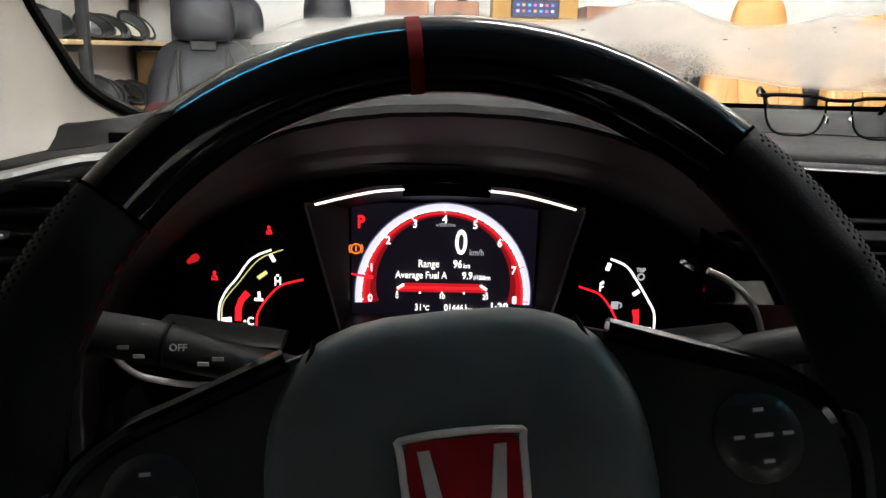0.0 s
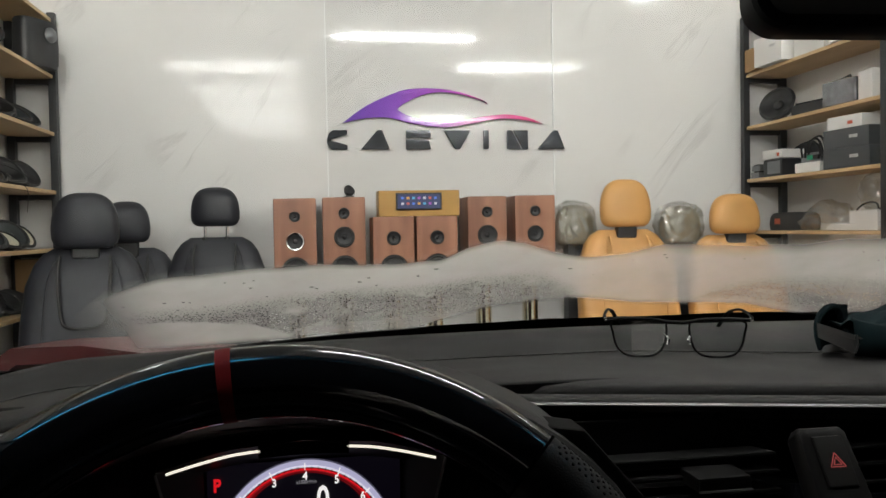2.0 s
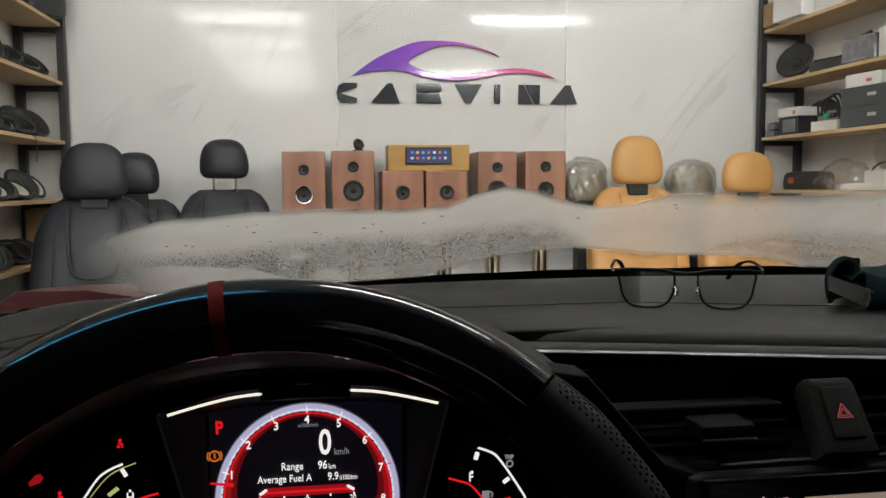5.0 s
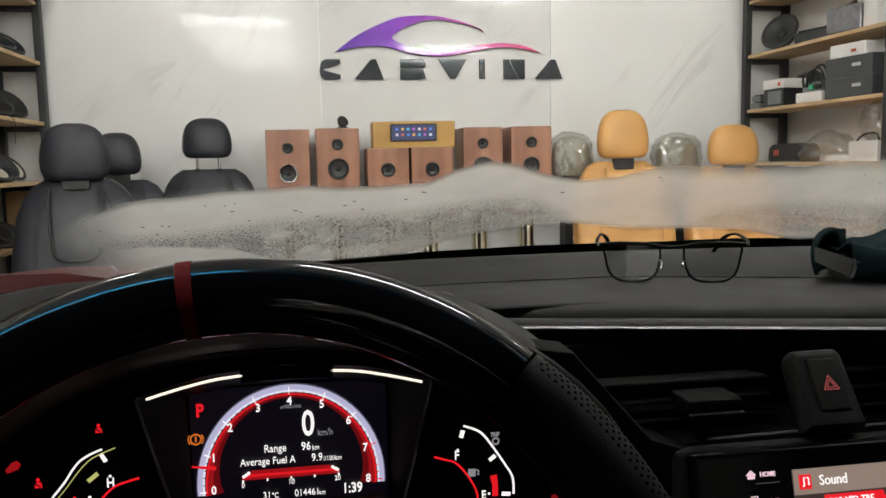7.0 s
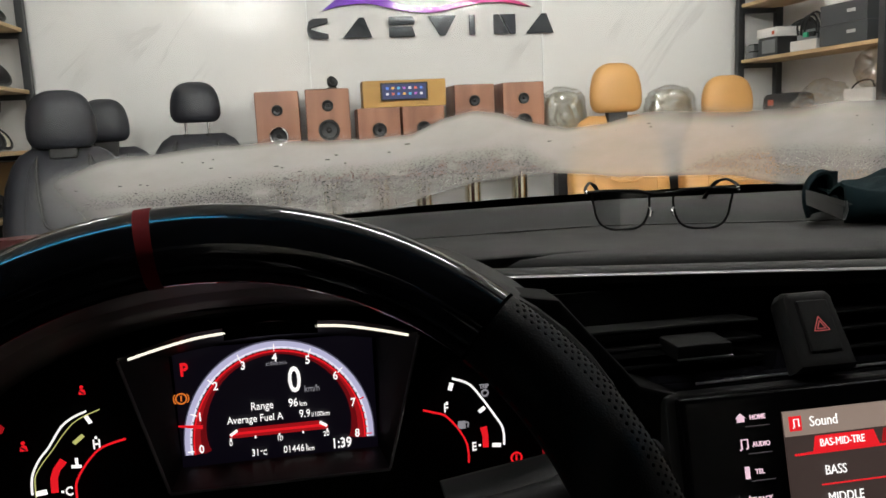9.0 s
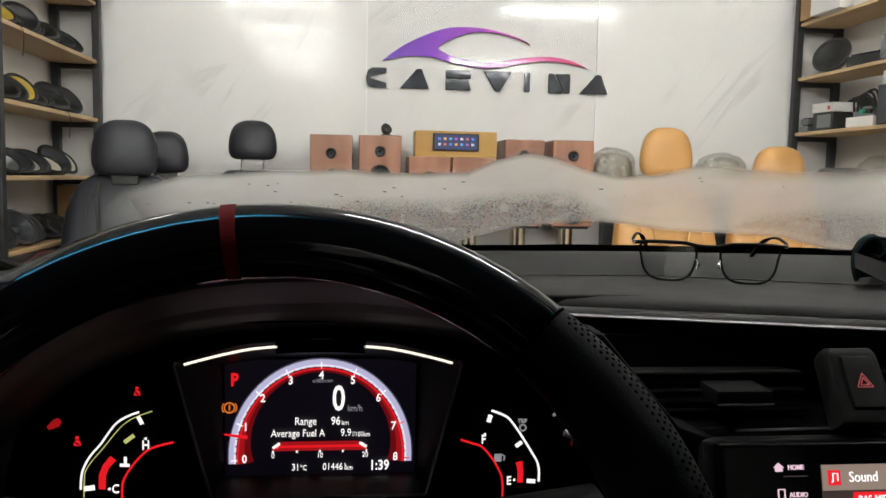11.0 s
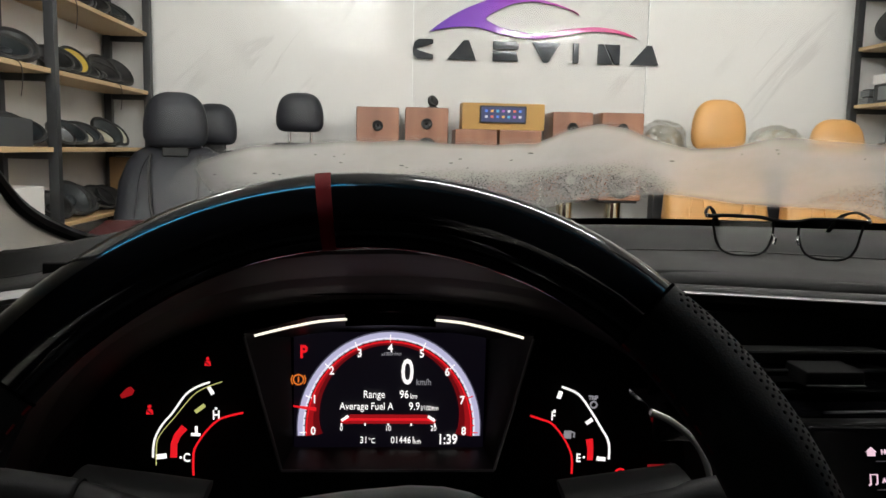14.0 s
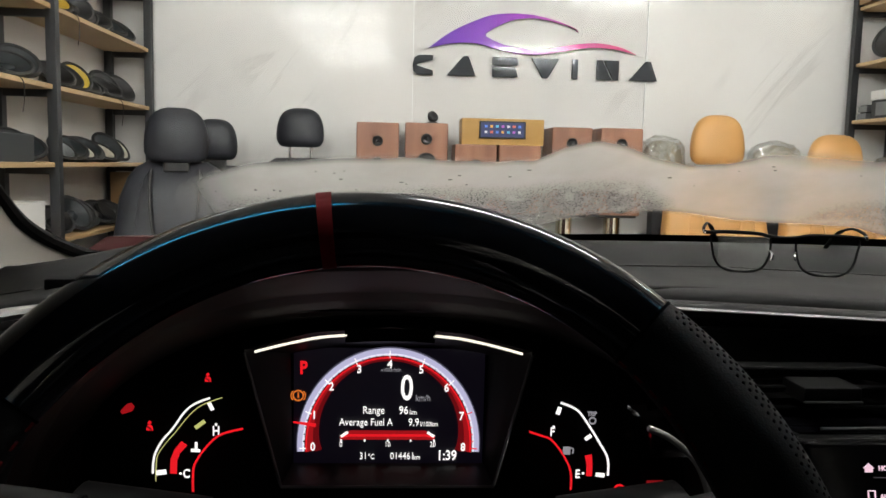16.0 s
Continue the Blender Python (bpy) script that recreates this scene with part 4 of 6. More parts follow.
# left end: a wide silver sweep above a vent
left_sweep = smooth_line([(-0.40, 0.47, 1.020), (-0.34, 0.50, 1.030), (-0.29, 0.53, 1.038), (-0.25, 0.56, 1.046), (-0.20, 0.60, 1.046)], 5)
dpart("silver_sweep", sweep(left_sweep, [0.007] * 21, 8, flat=0.6), SILVER, "broad satin silver trim sweep")
dpart("left_recess", box(0.15, 0.03, 0.10, (-0.325, 0.645, 0.985), 0.01), DEEP)
LV = part("left_vent", box(0.13, 0.02, 0.008, (0, 0, 0.028), 0.003), HARD, dash, "black slatted side air vent", m=pose(-0.325 - CX, 0.57 - 0.6, 1.0 - 0.2))
for k in range(3):
    part("slat", box(0.125, 0.025, 0.005, (0, 0, 0.010 - 0.017 * k), 0.002), HARD, LV)
part("vent_knob", box(0.034, 0.012, 0.004, (0.005, -0.014, -0.006), 0.0015), SILVER, LV)


def centre_vent(x0, x1, knob_x):
    w = x1 - x0
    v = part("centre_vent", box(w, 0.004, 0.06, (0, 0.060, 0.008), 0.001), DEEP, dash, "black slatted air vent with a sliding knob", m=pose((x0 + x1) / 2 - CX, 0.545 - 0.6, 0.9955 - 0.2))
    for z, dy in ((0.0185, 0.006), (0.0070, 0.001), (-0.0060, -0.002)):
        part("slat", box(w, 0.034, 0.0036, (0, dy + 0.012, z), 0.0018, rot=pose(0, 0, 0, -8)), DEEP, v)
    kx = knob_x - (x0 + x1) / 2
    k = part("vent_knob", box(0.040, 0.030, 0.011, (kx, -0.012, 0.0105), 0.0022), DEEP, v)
    part("knob_edge", box(0.040, 0.002, 0.0014, (kx, -0.0276, 0.0066), 0.0006), TRIM_LINE, k, "thin chrome edge along its foot")
    return v


centre_vent(0.195, 0.345, 0.289)
centre_vent(0.395, 0.545, 0.470)
dpart("vent_sill", thick(sheet(dash_rows([(0.2, 0, 0, 0.575, 0.983), (0.2, 0, 0, 0.535, 0.985), (0.2, 0, 0, 0.522, 0.981), (0.2, 0, 0, 0.520, 0.965)], 0.17, 0.75, 30)), 0.004), GLOSS, "glossy black sill under the vents")
dpart("sill_line", sweep([(0.285, 0.523, 0.9825), (0.42, 0.5235, 0.9832), (0.58, 0.520, 0.984)], 0.0011, 6), SILVER)
side_line = [(0.150, 1.058), (0.186, 1.052), (0.205, 1.030), (0.240, 0.990), (0.275, 0.978), (0.275, 0.940), (0.245, 0.940), (0.222, 0.985), (0.190, 1.024), (0.160, 1.044)]
dpart("binnacle_side", extrude(side_line, 0.035, bevel=0.003, m=pose(0, 0.545, 0)), DEEP, "dark diagonal panel beside the instrument hood")

# hazard switch
haz = thing("hazard_switch", pose(0.3685, 0.506, 0.990, -33), "black hazard light switch with a red outlined triangle", "switch")
part("panel", extrude([(-0.019, 0.0), (0.025, 0.0), (0.022, 0.051), (0.018, 0.056), (-0.013, 0.056), (-0.017, 0.051)], 0.022, bevel=0.0065, m=pose(0, 0.017, 0)), HARD, haz)
button = part("button", box(0.0235, 0.006, 0.037, (0.003, -0.0040, 0.029), 0.0018), HARD, haz)
part("button_gap", box(0.0252, 0.002, 0.0387, (0.003, -0.0043, 0.029), 0.0009), DEEP, button)
TRI = glow("dim red print", (0.60, 0.09, 0.09), 0.34)
for r, w in ((0.0066, 0.00055), (0.0036, 0.0005)):
    pts = [(0.003 + r * math.cos(radians(a)), 0.028 + r * math.sin(radians(a))) for a in (90, 210, 330, 90)]
    for p, q in zip(pts, pts[1:]):
        part("triangle_line", strip([p, q], w, 0.0003), TRI, button, m=pose(0, -0.0074, 0))

# ---- head unit screen ----
SCREEN_GLASS = mat("black screen glass", (0.001, 0.001, 0.0012), 0.12, vary=0.2, spec=0.03)
unit = thing("head_unit", pose(0.2605, 0.497, 0.984, -14) @ Matrix.Diagonal((0.925, 1, 0.925, 1)), "glossy black touch screen showing a sound menu", "screen")
part("glass_front", box(0.33, 0.012, 0.165, (0.165, 0.006, -0.0835), 0.004, 3), SCREEN_GLASS, unit)
part("surround", box(0.345, 0.02, 0.175, (0.165, 0.019, -0.086), 0.006), HARD, unit)
TFT_X = 0.074
menu = part("menu", box(0.155, 0.001, 0.092, (TFT_X + 0.0775, -0.0008, -0.063)), glow("dark menu glow", (0.036, 0.024, 0.021), 1.0), unit, "lit sound menu in red and brown")


def write(text, size, x, z, material, parent, y=-0.0024, align="LEFT", bold=0.0, squeeze=0.92, name="text"):
    return part(name, words(text, size, align, bold=bold, squeeze=squeeze), material, parent, m=pose(x, y, z))


part("title_bar", box(0.155, 0.0006, 0.0175, (TFT_X + 0.0775, -0.0017, -0.0258)), glow("taupe bar", (0.22, 0.165, 0.135), 1.0), menu)
part("icon", box(0.0092, 0.0006, 0.0102, (TFT_X + 0.0085, -0.0024, -0.0258)), LIT_RED, menu)
part("note", strip([(TFT_X + 0.006, -0.0288), (TFT_X + 0.0072, -0.0280), (TFT_X + 0.0072, -0.0228), (TFT_X + 0.0108, -0.0228), (TFT_X + 0.0108, -0.0280)], 0.0009, 0.0004), LIT_WHITE, menu, m=pose(0, -0.0028, 0))
write("Sound", 0.0102, TFT_X + 0.0195, -0.0258, LIT_WHITE, menu, squeeze=0.86)
part("tab", extrude([(TFT_X + 0.006, -0.0470), (TFT_X + 0.0205, -0.0465), (TFT_X + 0.023, -0.0360), (TFT_X + 0.069, -0.0360), (TFT_X + 0.0725, -0.0465), (TFT_X + 0.155, -0.0465), (TFT_X + 0.155, -0.0478), (TFT_X + 0.006, -0.0484)], 0.0004, m=pose(0, -0.0014, 0)), LIT_RED, menu)
write("BAS-MID-TRE", 0.0076, TFT_X + 0.0255, -0.0412, LIT_WHITE, menu, squeeze=0.80)
part("tab", extrude([(TFT_X + 0.0745, -0.0455), (TFT_X + 0.077, -0.0360), (TFT_X + 0.118, -0.0360), (TFT_X + 0.121, -0.0455)], 0.0004, m=pose(0, -0.0014, 0)), LIT_DEEP_RED, menu)
write("FAD-BAL", 0.0076, TFT_X + 0.081, -0.0408, LIT_WHITE, menu, squeeze=0.80)
write("BASS", 0.0094, TFT_X + 0.027, -0.0605, LIT_WHITE, menu, squeeze=0.85)
part("rule", box(0.12, 0.0005, 0.0010, (TFT_X + 0.084, -0.0016, -0.0700)), LIT_RED, menu)
write("MIDDLE", 0.0094, TFT_X + 0.027, -0.0795, LIT_WHITE, menu, squeeze=0.85)
part("level_box", box(0.050, 0.0005, 0.014, (TFT_X + 0.117, -0.0016, -0.0600)), LIT_DEEP_RED, menu)
KEY = glow("lit key print", (0.80, 0.55, 0.65), 0.8)
KEY_RULE = glow("dim key rule", (0.05, 0.045, 0.05), 0.8)
for k, word in enumerate(("HOME", "AUDIO", "TEL", "BACK")):
    z = -0.0185 - 0.0187 * k
    write(word, 0.0046, 0.0495, z, KEY, unit, y=-0.0008, squeeze=0.92, bold=0.0001)
    part("key_mark", box(0.018, 0.0006, 0.0005, (0.055, -0.0006, z - 0.0060)), KEY_RULE, unit)
    if k == 0:
        part("key_icon", extrude([(0.0400, z - 0.0026), (0.0400, z), (0.0388, z), (0.0428, z + 0.0036), (0.0468, z), (0.0456, z), (0.0456, z - 0.0026)], 0.0004, m=pose(0, -0.0004, 0)), KEY, unit)
    elif k == 1:
        part("key_icon", strip([(0.040, z - 0.003), (0.0415, z - 0.0025), (0.0415, z + 0.004), (0.0462, z + 0.004), (0.0462, z - 0.002), (0.0448, z - 0.0025)], 0.0011, 0.0004), KEY, unit, m=pose(0, -0.0004, 0))
    elif k == 2:
        part("key_icon", box(0.0036, 0.0006, 0.0085, (0.0436, -0.0006, z), 0.0002), KEY, unit)
    else:
        part("key_icon", strip([(0.048, z - 0.002), (0.048, z + 0.0015), (0.0425, z + 0.0015), (0.0435, z + 0.003)], 0.0009, 0.0004), KEY, unit, m=pose(0, -0.0004, 0))

# ---- instrument cluster ----
CY = 0.650
cl = thing("instrument_cluster", pose(0, CY, 0.95), "lit instrument cluster with red ringed rev counter under a dark hood", "instrument cluster")


def gpart(name, bm, material, label="", dy=0.0, parent=None, x=0.0, z=0.0):
    return part(name, bm, material, parent or cl, label, m=pose(x, dy, z - 0.95) if parent is None else pose(x, dy, z))


def dial(u, v):
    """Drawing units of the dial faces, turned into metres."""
    return ((u - 688) * 0.00046, 0.993 - (v - 640) * 0.000467)


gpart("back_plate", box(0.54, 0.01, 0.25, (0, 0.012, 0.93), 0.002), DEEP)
# visor hood: an arch that deepens towards the driver
def arch(y, hw, top, low, n=28, p=2.4):
    out = []
    for k in range(n + 1):
        a = math.pi * k / n
        c, s = math.cos(a), math.sin(a)
        out.append((hw * math.copysign(abs(c) ** (2 / p), c), y, low + (top - low) * abs(s) ** (2 / p)))
    return out


HOOD = mat("dark hood lining", (0.010, 0.008, 0.0085), 0.55, vary=0.15, bump=0.4, bscale=1200, relief=0.0003)
inner = [arch(0.012, 0.262, 1.026, 0.85), arch(-0.02, 0.262, 1.036, 0.85), arch(-0.060, 0.262, 1.053, 0.85), arch(-0.066, 0.262, 1.060, 0.85), arch(-0.13, 0.246, 1.080, 0.85), arch(-0.145, 0.244, 1.086, 0.85)]
outer = [arch(-0.150, 0.247, 1.089, 0.85), arch(-0.146, 0.252, 1.0935, 0.85), arch(-0.13, 0.256, 1.0955, 0.85), arch(-0.06, 0.262, 1.096, 0.85), arch(0.03, 0.245, 1.070, 0.85), arch(0.10, 0.200, 1.025, 0.85)]
# near copy of SOFT, darkened to put the hood's shade into its colour
HOOD_SHADED = mat("shade-darkened hood skin", (0.0042, 0.0040, 0.0040), 0.7, vary=0.12, scale=20, bump=0.5, bscale=1400, relief=0.0003, spec=0.15)
gpart("hood_lining", sheet(inner), HOOD, "dark ribbed hood lining")
gpart("hood_shell", sheet([inner[-1]] + outer), HOOD_SHADED, "soft black hood over the instruments")
# centre screen in its funnel
funnel_out = [(-0.111, 1.0065), (-0.06, 1.020), (0, 1.0247), (0.06, 1.020), (0.111, 1.0065), (0.083, 0.899), (-0.083, 0.899)]
funnel_in = [(-0.0785, 0.999), (-0.04, 1.005), (0, 1.006), (0.04, 1.005), (0.0785, 0.999), (0.0765, 0.910), (-0.0765, 0.910)]
b = bmesh.new()
fo = [b.verts.new((x, -0.018 if z > 1 else -0.021, z)) for x, z in funnel_out]
fi = [b.verts.new((x, 0.001, z)) for x, z in funnel_in]
ft = [b.verts.new((x * 1.03, 0.008, (z - 0.95) * 1.04 + 0.95)) for x, z in funnel_out]
for k in range(7):
    j = (k + 1) % 7
    b.faces.new((fo[k], fo[j], fi[j], fi[k]))
    b.faces.new((ft[k], ft[j], fo[j], fo[k]))
# grey of the thin bars that paint highlights along the black funnel's rim
FUNNEL_GLINT = mat("grey edge highlight", (0.16, 0.155, 0.16), 0.25, vary=0.1)
part("screen_funnel", b, mat("satin black funnel", (0.006, 0.005, 0.006), 0.36, vary=0.15, spec=0.4), cl, "satin black funnel round the screen", m=pose(0, 0, -0.95), angle=20)
gpart("visor_middle", strip([(-0.0345, 1.0183), (-0.017, 1.0192), (0, 1.0195), (0.017, 1.0192), (0.0345, 1.0183)], 0.0098, 0.002), DEEP, dy=-0.0195)
gpart("funnel_foot", sweep([(-0.083, -0.022, 0.899), (0.083, -0.022, 0.899)], 0.0012, 6), FUNNEL_GLINT)
for s in (-1, 1):
    edge = [(s * 0.111, -0.019, 1.0045), (s * 0.097, -0.0205, 0.952), (s * 0.083, -0.022, 0.900)]
    gpart("funnel_edge", sweep(edge, 0.0012, 6), FUNNEL_GLINT)
    bar_pts = [(s * x * 0.97, 1.16 - (1.16 - z) * 0.97) for x, z in ((0.034, 1.0145), (0.055, 1.0125), (0.075, 1.0085), (0.092, 1.0043), (0.106, 1.0005))]
    gpart("light_bar", strip(smooth_line(bar_pts, 4), 0.0017, 0.002), LIT_WARM, "lit white bar above the screen", dy=-0.0195)
    lip = [(s * x * 0.97, 1.16 - (1.16 - z) * 0.97 + 0.0058) for x, z in ((0.034, 1.0145), (0.055, 1.0125), (0.075, 1.0085), (0.093, 1.0042), (0.112, 1.000))]
    gpart("bar_lip", strip(smooth_line(lip, 4), 0.0016, 0.002), DEEP, dy=-0.021)
tft = gpart("screen", box(0.152, 0.001, 0.096, (0, 0, 0), 0.0), SCREEN_DARK, "dark lit centre screen", dy=0.0005, z=0.956)
tft_z = 0.956


def tpart(name, bm, material, dy=-0.0012):
    return part(name, bm, material, tft, m=pose(0, dy, -tft_z))


ring_o = arc(0, 0.925, 0.0706, 0.0772, 184, -4, 60)
tpart("ring", strip(ring_o, 0.0046), LIT_PALE)
tpart("ring_edge", strip(arc(0, 0.925, 0.0681, 0.0744, 184, -4, 60), 0.0016), LIT_RING, -0.0016)
tpart("ring_halo", strip(arc(0, 0.925, 0.0733, 0.0800, 184, -4, 60), 0.0010), LIT_HALO, -0.0010)
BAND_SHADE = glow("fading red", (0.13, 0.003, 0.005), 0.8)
wid = [0.0135 - 0.010 * math.sin(math.pi * k / 60) ** 0.7 for k in range(61)]
mid = [arc(0, 0.925, 0.0668 - w / 2, 0.0728 - w / 2, 184 - 188 * k / 60, 184 - 188 * k / 60, 1)[0] for k, w in enumerate(wid)]
tpart("red_band", strip(mid, wid), LIT_DEEP_RED)
inner_wid = [w * 0.45 for w in wid]
inner_mid = [arc(0, 0.925, 0.0668 - w * 0.79, 0.0728 - w * 0.79, 184 - 188 * k / 60, 184 - 188 * k / 60, 1)[0] for k, w in enumerate(wid)]
tpart("red_band_shade", strip(inner_mid, inner_wid), BAND_SHADE, -0.0018)
tpart("red_line", strip(arc(0, 0.925, 0.0658, 0.0718, 184, -4, 60), 0.0012), LIT_RED, -0.0014)
TICK = glow("dark tick", (0.004, 0.003, 0.006), 1.0)
for k in range(41):
    a = radians(182 - 184 * k / 40)
    c, s = math.cos(a), math.sin(a)
    major = k % 5 == 0
    r0, r1 = (0.0660, 0.0712) if major else (0.0664, 0.0682)
    red = k > 34
    tpart("tick", strip([(r0 * c, 0.925 + r0 * 1.088 * s), (r1 * c, 0.925 + r1 * 1.088 * s)], 0.0007 if major else 0.00075), LIT_RED if red else (LIT_WHITE if major else TICK), -0.0022)
NUM = ((-0.0605, 0.9235), (-0.0595, 0.9496), (-0.0460, 0.9730), (-0.0242, 0.9872), (0, 0.9915), (0.0250, 0.9872), (0.0455, 0.9725), (0.0580, 0.9492), (0.0598, 0.9235))
for k, (x, z) in enumerate(NUM):
    part("numeral", words(str(k), 0.0092, bold=0.0002, squeeze=0.85), LIT_WHITE, tft, m=pose(x, -0.0024, z - tft_z))
tpart("needle", strip([(-0.076, 0.9445), (-0.058, 0.9418)], [0.0012, 0.003]), LIT_RED, -0.0032)


def twrite(text, size, u, v, material, align="CENTER", bold=0.0, squeeze=0.82):
    x, z = dial(u, v)
    return part("text", words(text, size, align, bold=bold, squeeze=squeeze), material, tft, m=pose(x, -0.0024, z - tft_z))


twrite("0", 0.029, 718, 686, LIT_WHITE, bold=0.0004, squeeze=0.72)
twrite("km/h", 0.0074, 733, 702, LIT_GREY, "LEFT")
twrite("x1000r/min", 0.0042, 690, 653, LIT_GREY)
twrite("Range", 0.0088, 661, 724, LIT_WHITE)
twrite("96", 0.0092, 713, 724, LIT_WHITE, "CENTER", 0.0001)
twrite("km", 0.0058, 723, 727, LIT_WHITE, "LEFT")
twrite("Average Fuel A", 0.0084, 648, 745, LIT_WHITE)
twrite("9.9", 0.0090, 731, 745, LIT_WHITE)
twrite("l/100km", 0.0054, 742, 748, LIT_WHITE, "LEFT")
twrite("31", 0.0080, 644, 805, LIT_WHITE)
twrite("\u00b0C", 0.0060, 652, 806, LIT_WHITE, "LEFT")
twrite("014461", 0.0080, 712, 805, LIT_WHITE)
twrite("km", 0.0056, 731, 807, LIT_WHITE, "LEFT")
twrite("1:39", 0.0115, 790, 804, LIT_WHITE, bold=0.0002)
twrite("P", 0.0140, 540, 651, LIT_RED, bold=0.0005)
twrite("0", 0.0060, 605, 784, LIT_WHITE)
twrite("10", 0.0060, 686, 784, LIT_WHITE)
twrite("20", 0.0060, 765, 784, LIT_WHITE)
tpart("fuel_bar", extrude([dial(u, v) for u, v in ((604, 772), (620, 760), (752, 760), (768, 772), (768, 776), (604, 776))], 0.0004), LIT_DEEP_RED)
tpart("fuel_bar_line", strip([dial(604, 771), dial(620, 768), dial(752, 768), dial(768, 771)], 0.0018), LIT_RED, -0.002)
for u in (605, 646, 686, 726, 767):
    tpart("bar_tick", strip([dial(u, 775), dial(u, 779)], 0.0014), LIT_WHITE, -0.002)
for u in (611, 761):
    tpart("bar_end", strip([dial(u - 6 if u < 700 else u + 6, 770), dial(u + 6 if u < 700 else u - 6, 762)], 0.0022), LIT_WHITE, -0.0022)
x0, z0 = dial(531, 699)
tpart("warning_ring", strip(arc(x0, z0, 0.0040, 0.0040, 0, 360, 24), 0.0011), LIT_ORANGE)
tpart("warning_mark", strip([(x0, z0 - 0.002), (x0, z0 + 0.0024)], 0.0011), LIT_ORANGE)
for s in (-1, 1):
    tpart("warning_bracket", strip(arc(x0, z0, 0.0056, 0.0056, 90 - s * 90 - 40, 90 - s * 90 + 40, 10), 0.0008), LIT_ORANGE)


def gline(name, pts, w, material, dy=-0.001):
    return gpart(name, strip([dial(*p) for p in pts], w), material, dy=dy)


# temperature side
gline("scale_arc", smooth_line([(381, 704), (360, 712), (340, 726), (318, 757), (300, 778), (288, 800), (284, 818), (283, 836)], 3), 0.0016, LIT_WHITE)
gline("scale_echo", smooth_line([(402, 703), (368, 716), (347, 733), (322, 764), (304, 785), (292, 803), (289, 820), (288, 850)], 3), 0.0007, LIT_OLIVE)
gline("scale_mark", [(379, 712), (386, 725)], 0.0030, LIT_WHITE)
gline("scale_mark", [(288, 835), (306, 833)], 0.0040, LIT_WHITE)
gline("scale_mark", [(356, 756), (372, 744)], 0.0032, LIT_OLIVE)
gline("level", [(318, 836), (319, 812), (325, 797), (337, 783)], [0.0052, 0.0052, 0.0052, 0.0058], LIT_RED)
gline("red_trim", smooth_line([(437, 757), (412, 763), (393, 771), (372, 792), (354, 820), (351, 842), (351, 868)], 3), 0.0016, LIT_RED)
# fuel side
gline("scale_arc", smooth_line([(989, 709), (1010, 717), (1025, 728), (1046, 757), (1064, 785), (1075, 803), (1079, 820), (1079, 840)], 3), 0.0018, LIT_WHITE)
gline("scale_mark", [(988, 717), (984, 730)], 0.0036, LIT_WHITE)
gline("scale_mark", [(1035, 775), (1046, 767)], 0.0032, LIT_WHITE)
gline("scale_mark", [(1057, 838), (1073, 840)], 0.0034, LIT_WHITE)
gline("level", [(1045, 841), (1045, 820), (1042, 803)], [0.0048, 0.0048, 0.0058], LIT_RED)
gline("red_trim", smooth_line([(935, 761), (956, 768), (974, 775), (994, 798), (1009, 825), (1013, 845), (1013, 866)], 3), 0.0016, LIT_RED)


def gtext(text, size, u, v, material):
    x, z = dial(u, v)
    return part("text", words(text, size, bold=0.0002, squeeze=0.8), material, cl, m=pose(x, -0.0012, z - 0.95))


gtext("H", 0.0105, 391, 762, LIT_WHITE)
gtext("C", 0.0100, 340, 837, LIT_WHITE)
gtext("F", 0.0105, 976, 762, LIT_WHITE)
gtext("E", 0.0100, 1024, 838, LIT_WHITE)
gtext("TRIP", 0.0048, 1046, 729, LIT_GREY)
for u, v in ((391, 750), (330, 836), (978, 752), (1034, 836)):
    gline("dot", [(u - 2, v), (u + 2, v)], 0.0018, LIT_WHITE)
x0, z0 = dial(1047, 741)
gpart("trip_ring", strip(arc(x0, z0, 0.0026, 0.0026, 0, 360, 18), 0.0013), LIT_GREY, dy=-0.001)
gline("coolant_mark", [(348, 795), (364, 796)], 0.0024, LIT_WHITE)
gline("coolant_mark", [(357, 781), (357, 794)], 0.0022, LIT_WHITE)
gline("pump_mark", [(1003, 788), (1003, 802)], 0.0060, LIT_GREY)
gline("pump_mark", [(1010, 790), (1015, 792), (1014, 800)], 0.0012, LIT_GREY)
gline("pump_arrow", [(995, 795), (1000, 795)], [0.0002, 0.004], LIT_GREY)
# warning lamps
for u, v, r in ((279, 752, 0.0036), (378, 668, 0.0033)):
    x0, z0 = dial(u, v)
    gpart("belt_lamp", extrude([(x0 - r * 0.75, z0 - r * 1.1), (x0 + r * 0.75, z0 - r * 1.1), (x0 + r * 0.62, z0 - r * 0.1), (x0 + r * 0.2, z0 + r * 0.15), (x0 - r * 0.25, z0 + r * 0.15), (x0 - r * 0.62, z0 - r * 0.15)], 0.0006), LIT_RED, dy=-0.001)
    gpart("belt_lamp", strip([(x0 - r * 0.5, z0 - r * 0.1), (x0 + r * 0.5, z0 - r * 0.9)], r * 0.22), TICK, dy=-0.0018)
    gpart("belt_lamp", strip(arc(x0, z0 + r * 0.66, r * 0.2, r * 0.2, 0, 360, 12), r * 0.40), LIT_RED, dy=-0.001)
gline("door_lamp", [(232, 730), (246, 721), (252, 716)], [0.003, 0.007, 0.004], LIT_DEEP_RED)
x0, z0 = dial(1101, 867)
gpart("brake_lamp", strip(arc(x0, z0, 0.0044, 0.0044, 0, 360, 24), 0.0015), LIT_RED, dy=-0.001)
